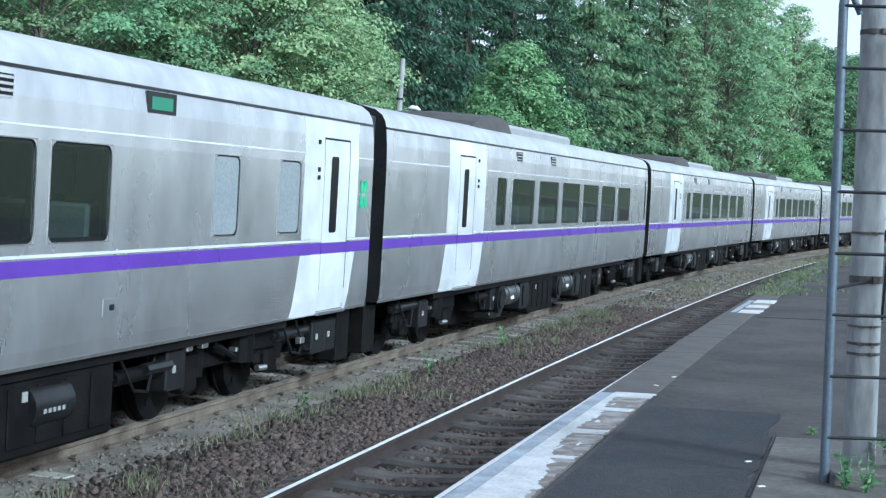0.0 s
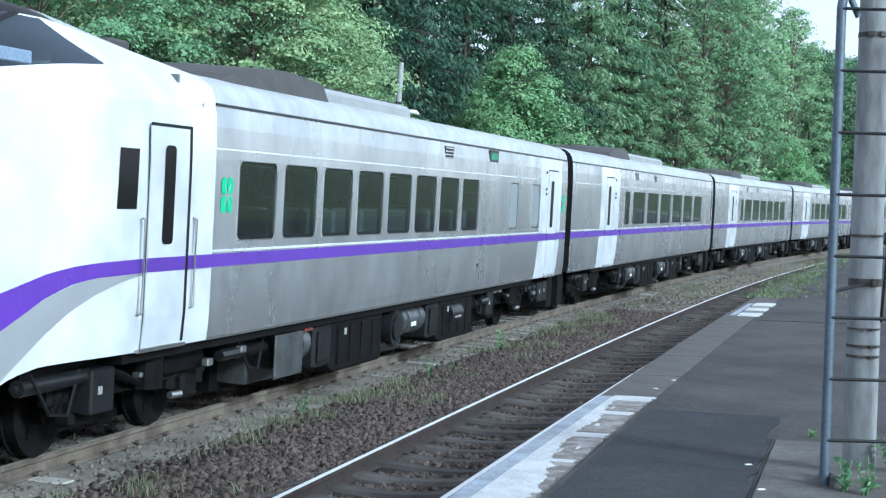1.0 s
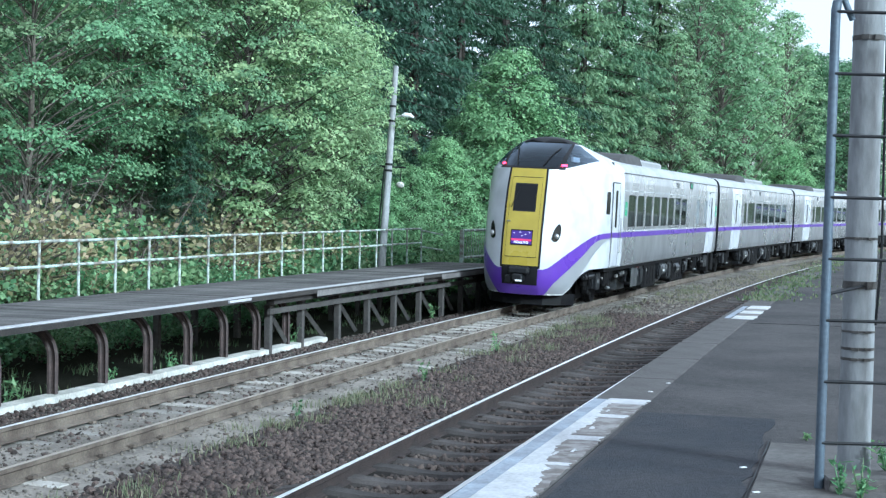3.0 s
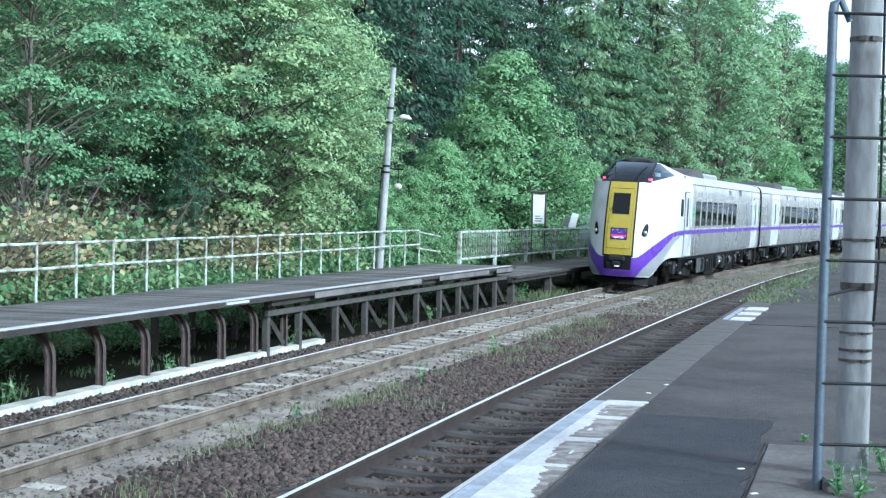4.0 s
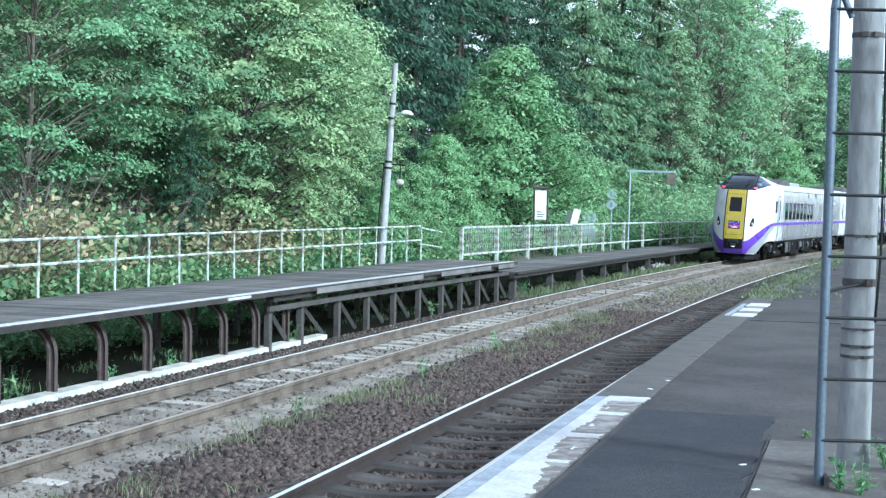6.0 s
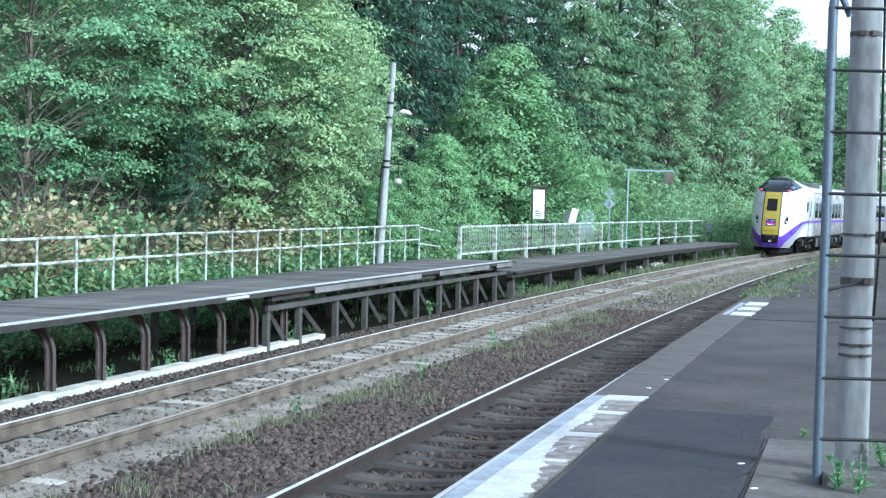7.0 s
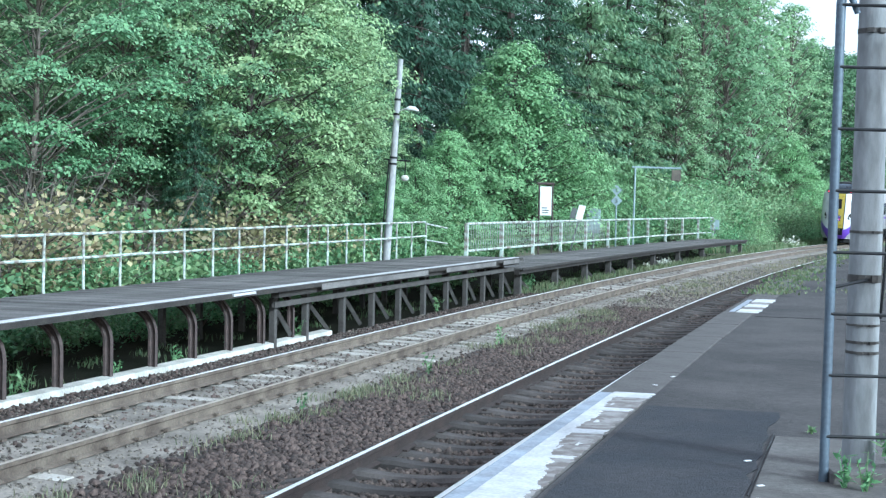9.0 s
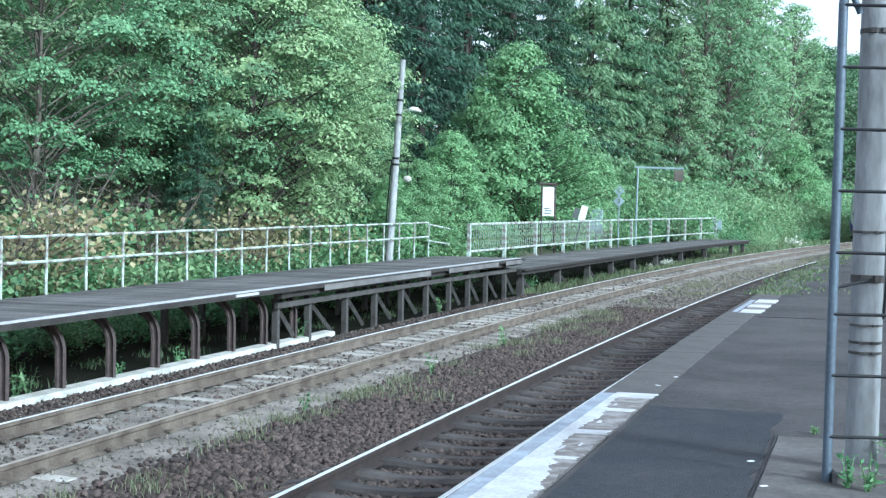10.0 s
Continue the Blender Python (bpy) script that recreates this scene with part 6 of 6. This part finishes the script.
def end_car():
    car = empty("train_car")
    tagged(car, "streamlined white cab car with yellow end door and purple sweep", "train car", "train cars")
    wins = [(4.55 + 1.165 * i, 5.5 + 1.165 * i, 1.91, 2.69) for i in range(8)] + [(15.68, 16.28, 1.91, 2.69), (17.33, 17.95, 1.91, 2.69)]
    bodyside(car, 4.0, 20.42, wins, [(18.7, 19.5)], [(18.05, 19.85)])
    roof_unit(car, 4.8, 11.3)
    bm = bmesh.new()
    arch = [(-x, z) for x, z in ROOF] + [(x, z) for x, z in ROOF[:-1]][::-1]
    rings = [[bm.verts.new((x * k, y, z - d)) for x, z in arch] for y, k, d in ((3.2, 0.93, 0.14), (3.6, 0.98, 0.04), (4.0, 1.0, 0.0))]
    for a, b in zip(rings, rings[1:]):
        for i in range(len(arch) - 1):
            bm.faces.new((a[i], a[i + 1], b[i + 1], b[i]))
    part("roof_joint", bm, WHITE, car, smooth=True)
    for sg in (1, -1):
        bm = bmesh.new()
        side_panel(bm, 3.75, 4.0, 3.10, 3.22, -0.004, 0.006, 0, sg, 3)
        part("roof_joint", bm, WHITE, car)
    car_end(car, 20.42, 1)
    clover(car, 20.08, 1)
    bm = bmesh.new()
    side_panel(bm, 13.62, 13.88, 1.28, 1.43, 0.006)
    hatch = part("access_hatch", bm, STEEL, car, "small steel access hatch")
    bm = bmesh.new()
    box(bm, 1.405, 1.42, 13.72, 13.79, 1.33, 1.38, 0.006)
    part("lock", bm, BLACK, hatch)
    vent(car, 11.95, 3.05, 0.42, 0.19)
    vent(car, 14.55, 3.06, 0.56, 0.26, False)
    # white cab shell, dark door surround, coloured sweep
    for sg in (1, -1):
        nose_patch("cab_shell", 0, 11 * sg, skirt_z, 3.15, 0.0, WHITE, car, "glossy white cab shell", 60, 22)
        nose_patch("purple_sweep", 0, 11 * sg, swoop_low, swoop, 0.006, PURPLE, car, "purple sweep", 60, 6)
        nose_patch("grey_sweep", 3.5 * sg, 11 * sg, swoop_grey, lambda w: swoop_low(w) - 0.004, 0.005, GREY, car, "grey sweep", 40, 4)
        nose_patch("edge_seal", 2.28 * sg, 2.66 * sg, 0.97, 3.15, 0.016, BLACK, car, "black seal beside the end door", 4, 12)
        nose_patch("white_line", 3.6 * sg, 5.6 * sg, lambda w: skirt_z(w) + 0.001, lambda w: skirt_z(w) + 0.02, 0.012, SIGNWHITE, car, "", 14, 1)
        nose_patch("headlamp", 3.62 * sg, 4.32 * sg, lamp_low, lamp_high, 0.012, DARKGLASS, car, "black teardrop headlamp housing", 18, 6)
        bm = bmesh.new()
        c = nose_point(4.0 * sg, 1.69, 0.005)
        bmesh.ops.create_uvsphere(bm, u_segments=14, v_segments=8, radius=0.062, matrix=Matrix.Translation(c))
        part("headlamp_lens", bm, METAL, car, "silver headlamp lens", smooth=True)
        # crew door, its window and grab rails
        # black showing beyond the leaf is seal plus a painted edge shadow
        bm = bmesh.new()
        side_panel(bm, 2.68, 3.47, 1.0, 2.97, 0.010, 0.012, 0, sg, 8)
        d = part("crew_door", bm, BLACK, car, "white crew door with a dark seal and painted shadow line")
        bm = bmesh.new()
        side_panel(bm, 2.66, 3.40, 0.99, 2.94, 0.016, 0.012, 0, sg, 8)
        part("leaf", bm, WHITE, d)
        bm = bmesh.new()
        side_panel(bm, 2.66, 3.40, 1.66, 1.785, 0.019, 0.012, 0, sg, 3)
        part("door_stripe", bm, PURPLE, d)
        bm = bmesh.new()
        rounded_pane(bm, 2.91, 3.12, 1.90, 2.78, 1.421, sg, 0.05)
        part("door_window", bm, DARKGLASS, d)
        nose_patch("cab_window", 8.36 * sg, 8.80 * sg, 2.21, 2.73, 0.006, DARKGLASS, car, "small dark cab side window", 6, 5)
        for y in (2.56, 3.56):
            bm = bmesh.new()
            path_tube(bm, [(sg * 1.40, y, 1.30), (sg * 1.435, y, 1.31), (sg * 1.435, y, 2.12), (sg * 1.40, y, 2.13)], [0.016] * 4, 6)
            part("grab_rail", bm, METAL, car, "vertical metal grab rail")
        clover(car, 4.27, sg)
    bm = bmesh.new()
    side_panel(bm, 2.6, 3.5, 0.955, 0.985, 0.03, 0.08)
    part("door_step", bm, METAL, car)
    # end door
    nose_patch("end_door", -2.28, 2.28, 0.96, 3.15, 0.010, YELLOW, car, "yellow end gangway door", 12, 16)
    nose_patch("door_seam", -1.75, 1.75, 1.20, 1.212, 0.014, BLACK, car, "", 10, 1)
    nose_patch("door_seam", -1.75, 1.75, 2.95, 2.962, 0.014, BLACK, car, "", 10, 1)
    for sg in (1, -1):
        nose_patch("door_seam", 1.71 * sg, 1.75 * sg, 1.2, 2.95, 0.014, BLACK, car, "", 1, 10)
    nose_patch("end_door_window_frame", -1.06, 1.01, 2.20, 2.82, 0.014, UNDERGREY, car, "thin dark window frame", 8, 6)
    nose_patch("end_door_window", -0.98, 0.93, 2.225, 2.795, 0.019, DARKGLASS, car, "dark door window", 8, 6)
    bm = bmesh.new()
    tube(bm, nose_point(-1.3, 2.28, 0.03), nose_point(-0.5, 2.72, 0.03), 0.010, n=5)
    part("wiper", bm, BLACK, car)
    bm = bmesh.new()
    tube(bm, nose_point(-1.8, 1.98, 0.02), nose_point(-1.2, 1.98, 0.03), 0.014, n=5)
    part("door_handle", bm, METAL, car, "small metal door handle")
    nose_patch("display_frame", -0.98, 0.98, 1.46, 1.80, 0.018, BLACK, car, "", 8, 4)
    nose_patch("display", -0.9, 0.9, 1.485, 1.775, 0.024, DISPLAY, car, "blue lit train name display", 8, 4)
    nose_patch("display_ground", -0.9, 0.9, 1.555, 1.60, 0.026, DISPLAYRED, car, "", 8, 1)
    for i, (w, h) in enumerate(((-0.7, 1.72), (-0.2, 1.74), (0.3, 1.69), (0.65, 1.74), (0.0, 1.66))):
        nose_patch("display_star", w, w + 0.09, h, h + 0.012, 0.027, DISPLAYTEXT, car, "", 1, 1)
    cu = bpy.data.curves.new("display_word", "FONT")
    cu.body, cu.size, cu.align_x, cu.align_y, cu.extrude = "HOKUTO", 0.075, "CENTER", "CENTER", 0.001
    cu.materials.append(DISPLAYTEXT)
    word = new("display_word", cu)
    word.parent = car
    word.matrix_basis = pose(0, nose_point(0, 1.52, 0.034).y, 1.522, 90, 0, 0)
    # coupler pocket as a painted dark sheet, coupler, snow plough
    # no hole here: the recess's darkness is a black sheet on the shell
    nose_patch("coupler_pocket", -2.3, 2.3, 0.60, 1.02, 0.014, BLACK, car, "black sheet for the dark inside of the coupler opening", 10, 4)
    bm = bmesh.new()
    box(bm, -0.24, 0.24, -0.34, 0.1, 0.82, 1.00, 0.05)
    box(bm, -0.12, 0.12, -0.42, -0.1, 0.68, 0.84, 0.03)
    box(bm, -0.30, -0.14, -0.30, 0.0, 0.62, 0.80, 0.02)
    part("coupler", bm, UNDERGREY, car, "grey coupler cover")
    bm = bmesh.new()
    box(bm, -0.02, 0.12, -0.44, -0.415, 0.68, 0.72)
    part("coupler_tag", bm, SIGNWHITE, car)
    bm = bmesh.new()
    rows = []
    for k, (z, d) in enumerate(((0.40, 0.16), (0.28, 0.10), (0.16, 0.06))):
        rows.append([bm.verts.new((x, y + d, z)) for x, y in ((-0.98, 0.85), (-0.80, 0.4), (-0.45, 0.12), (0, 0.02), (0.45, 0.12), (0.80, 0.4), (0.98, 0.85))])
    for a, b in zip(rows, rows[1:]):
        for j in range(6):
            bm.faces.new((a[j], b[j], b[j + 1], a[j + 1]))
    part("snow_plough", bm, UNDER, car, "dark snow plough under the nose")
    bm = bmesh.new()
    box(bm, -1.05, 1.05, 1.3, 4.2, 0.80, 0.95)
    part("cab_floor", bm, UNDER, car)
    bm = bmesh.new()
    box(bm, -0.8, 0.8, 1.4, 1.5, 2.6, 3.2, 0.03)
    box(bm, -0.7, 0.7, 0.75, 1.2, 2.95, 3.16, 0.05)
    box(bm, -1.2, 1.2, 3.5, 3.55, 1.0, 3.45)
    part("cab_interior", bm, INTERIOR, car)
    cab_top(car)
    bm = bmesh.new()
    box(bm, -0.3, 0.35, 3.75, 4.15, 3.45, 3.80, 0.03)
    part("roof_box", bm, ROOFGREY, car, "grey box behind the cab roof")
    bm = bmesh.new()
    box(bm, 0.70, 0.76, 1.15, 1.75, 3.36, 3.47, 0.01)
    part("sun_shade", bm, SIGNWHITE, car, "white sun shade behind the cab glass")
    underfloor(car, 6.1, 14.4, 2)
    bogie(car, 3.35)
    bogie(car, 17.2)
    bm = bmesh.new()
    box(bm, 1.27, 1.30, 5.95, 6.75, 0.36, 0.84, 0.01)
    part("cover_plate", bm, TANKGREY, car, "plain grey equipment cover")
    bm = bmesh.new()
    box(bm, 1.1, 1.24, 6.95, 7.2, 0.80, 0.88, 0.01)
    part("valve", bm, VALVERED, car, "small faded red valve")
    bm = bmesh.new()
    tube(bm, (1.16, 12.75, 0.62), (1.16, 13.35, 0.62), 0.19, n=18)
    tube(bm, (1.16, 12.70, 0.70), (1.16, 12.75, 0.70), 0.07, n=10)
    tank = part("filter_tank", bm, UNDERGREY, car, "black filter tank with a white marking", smooth=True)
    for k in range(5):
        bm = bmesh.new()
        box(bm, 1.345, 1.352, 12.86 + 0.07 * k, 12.90 + 0.07 * k, 0.575, 0.61)
        part("marking", bm, TAGWHITE, tank, "white stencilled bar")
    for y, z in ((15.6, 0.80), (15.95, 0.80), (18.6, 0.62), (4.35, 0.66), (5.15, 0.72)):
        bm = bmesh.new()
        box(bm, 1.18, 1.25, y, y + 0.13, z, z + 0.07, 0.008)
        part("bracket_plate", bm, METAL, car, "small bright plate")
    for y, z in ((5.0, 0.72), (15.1, 0.7)):
        bm = bmesh.new()
        tube(bm, (1.18, y - 0.25, z), (1.18, y + 0.25, z), 0.06, n=8)
        part("cylinder", bm, UNDERGREY, car)
    return car


TAIL = end_car()
CARS = [(TAIL, 0.0)]
tail_wheels = list(WHEELS)
WHEELS.clear()
first_middle = middle_car()
middle_wheels = [(w, y) for w, y in WHEELS]
CARS.append((first_middle, 20.95))
WHEEL_OF = [(w, y) for w, y in tail_wheels + middle_wheels]
for i in range(2, 7):
    c = copy_thing(first_middle, Matrix.Identity(4))
    WHEEL_OF += [(w, y) for w, (_, y) in zip([o for o in c.children if o.name.startswith("wheelset")], middle_wheels)]
    CARS.append((c, 20.95 + 20.95 * (i - 1)))

# where the train's nose stands along the line, second by second
NOSE = [(0, -0.36), (0.5, 5.5), (1, 11.4), (1.5, 17.1), (2, 22.95), (2.5, 28.8), (4, 46.0), (4.5, 51.75), (5, 57.45), (5.5, 63.1), (7, 79.3), (7.5, 84.4), (8, 89.1), (8.5, 93.85), (9, 98.6), (9.5, 103.1), (10, 107.5)]


def nose_s(t):
    ts, ss = [a for a, _ in NOSE], [b for _, b in NOSE]
    return float(np.interp(t, ts, ss))


def car_pose(t, start):
    s = nose_s(t) + start
    a, b = at(s + 3.3), at(s + 17.3)
    d = (b - a).normalized()
    o = a - d * 3.3
    return pose(o.x, o.y, 0, 0, math.degrees(CANT), -math.degrees(math.atan2(d.x, d.y)))


def motions():
    times = [0.25 * i for i in range(41)]
    for car, start in CARS:
        walk(car, [(t, car_pose(t, start)) for t in times])
    for w, y in WHEEL_OF:
        walk(w, [(k / FPS, pose(0, y, 0.43, -math.degrees((nose_s(k / FPS) - nose_s(0)) / 0.43), 0, 0)) for k in range(301)])


# ---- grass and weeds ----
def weeds():
    rnd = random.Random(21)
    tufts = []
    for _ in range(75):
        s0, o0 = 9 + 45 * rnd.random() ** 1.5, rnd.choice((rnd.gauss(1.35, 0.14), rnd.gauss(1.6, 0.2), rnd.gauss(2.1, 0.4)))
        for _ in range(rnd.randint(3, 8)):
            s, o = s0 + rnd.gauss(0, 0.28), max(o0 + rnd.gauss(0, 0.09), 0.95)
            tufts.append(at(s, o, ground_z(s, o) + 0.005))
    blades("grass_tufts", tufts, 0.12, DRYGRASS, "sparse dry grass tufts beside the far track", per=14, width=0.005, spread=0.10, seed=2)
    tufts = []
    for _ in range(170):
        s = rnd.uniform(14, 80)
        o = rnd.uniform(-4.6, -2.7)
        tufts.append(at(s, o, ground_z(s, o) - 0.02))
    blades("grass_under_platform", tufts, 0.15, GRASS, "green grass and weeds under the timber platform", per=22, width=0.007, seed=3)
    tufts = []
    for _ in range(240):
        s = rnd.uniform(41, 80)
        o = rnd.gauss(-1.75, 0.25)
        tufts.append(at(s, o, ground_z(s, o)))
    blades("grass_below_platform", tufts, 0.2, GRASS, "green weeds along the foot of the timber platform", per=14, width=0.012, spread=0.18, seed=7)
    tufts = []
    for _ in range(230):
        s = rnd.uniform(29, 72)
        tufts.append(at(s, rnd.gauss(5.66, 0.12) if rnd.random() < 0.88 else rnd.uniform(6.2, 8), PZ - 0.01))
    blades("grass_platform_edge", tufts, 0.065, GRASS, "green grass growing over the platform edge", per=14, width=0.02, spread=0.2, seed=4)
    tufts = []
    for _ in range(700):
        s = rnd.uniform(80, 150)
        tufts.append(at(s, rnd.uniform(-5, -1.8), -0.2))
    blades("grass_trackside", tufts, 0.3, GRASS, "tall grass along the far track", per=14, width=0.03, spread=0.3, seed=5)
    tufts = []
    for _ in range(330):
        s = rnd.uniform(42, 110)
        tufts.append(at(s, rnd.uniform(1.4, 3.0), -0.2))
    blades("grass_between_tracks", tufts, 0.08, DRYGRASS, "dry grass between the distant tracks", per=10, width=0.014, spread=0.3, seed=6)


weeds()


def weed_plant(m, seed, height, label):
    rng = np.random.default_rng(seed)
    thing = empty("weed")
    bm = bmesh.new()
    cs, ns = [], []
    for k in range(4):
        a = rng.uniform(0, 6.28)
        e = Vector((math.cos(a) * 0.25 * height, math.sin(a) * 0.25 * height, height * rng.uniform(0.6, 1)))
        path_tube(bm, [(0, 0, -0.02), e * 0.5, e], [0.006, 0.005, 0.002], 4)
        for u in np.linspace(0.2, 1, 9):
            cs.append(np.array(e * u) + rng.normal(0, 0.035 * height + 0.01, 3))
            ns.append(rng.normal(0, 0.5, 3) + np.array([0, 0, 0.8]))
    part("stem", bm, SHRUB, thing)
    v, f = leaf_quads(np.array(cs), np.array(ns), 0.16 * height + 0.03, rng, 0.4)
    from_arrays("foliage", v, f, SHRUB, thing)
    thing.matrix_basis = m
    tagged(thing, label, "weed", "weeds")


for i, (x, y, z, h) in enumerate(((2.24, 8.22, PZ, 0.20), (2.32, 8.12, PZ, 0.22), (2.62, 8.6, PZ, 0.27), (2.7, 8.4, PZ, 0.3), (2.54, 10.2, PZ, 0.05), (2.7, 9.6, PZ, 0.06))):
    weed_plant(pose(x, y, z, 0, 0, 40 * i), 30 + i, h, "bright green weed growing at the pole's foot")
for i, (s, o, h) in enumerate(((17.9, -2.25, 0.4), (18.6, -2.5, 0.45), (20.1, -2.2, 0.35), (20.9, -2.5, 0.3), (22.1, -2.2, 0.38), (24.2, -2.3, 0.3), (42.4, -2.0, 0.6), (43.0, -2.2, 0.7))):
    weed_plant(stand(s, o, -0.26, 70 * i), 70 + i, h, "leafy green weed under the timber platform")
for i, (s, o) in enumerate(((27.3, 1.35), (22.6, 1.5), (18.4, 1.25), (26.3, -2.0), (34.0, -1.9), (43.5, -2.3))):
    weed_plant(stand(s, o, -0.2, 50 * i), 50 + i, (0.35, 0.25, 0.22, 0.5, 0.4, 0.7)[i], "small green weed beside the track")

motions()
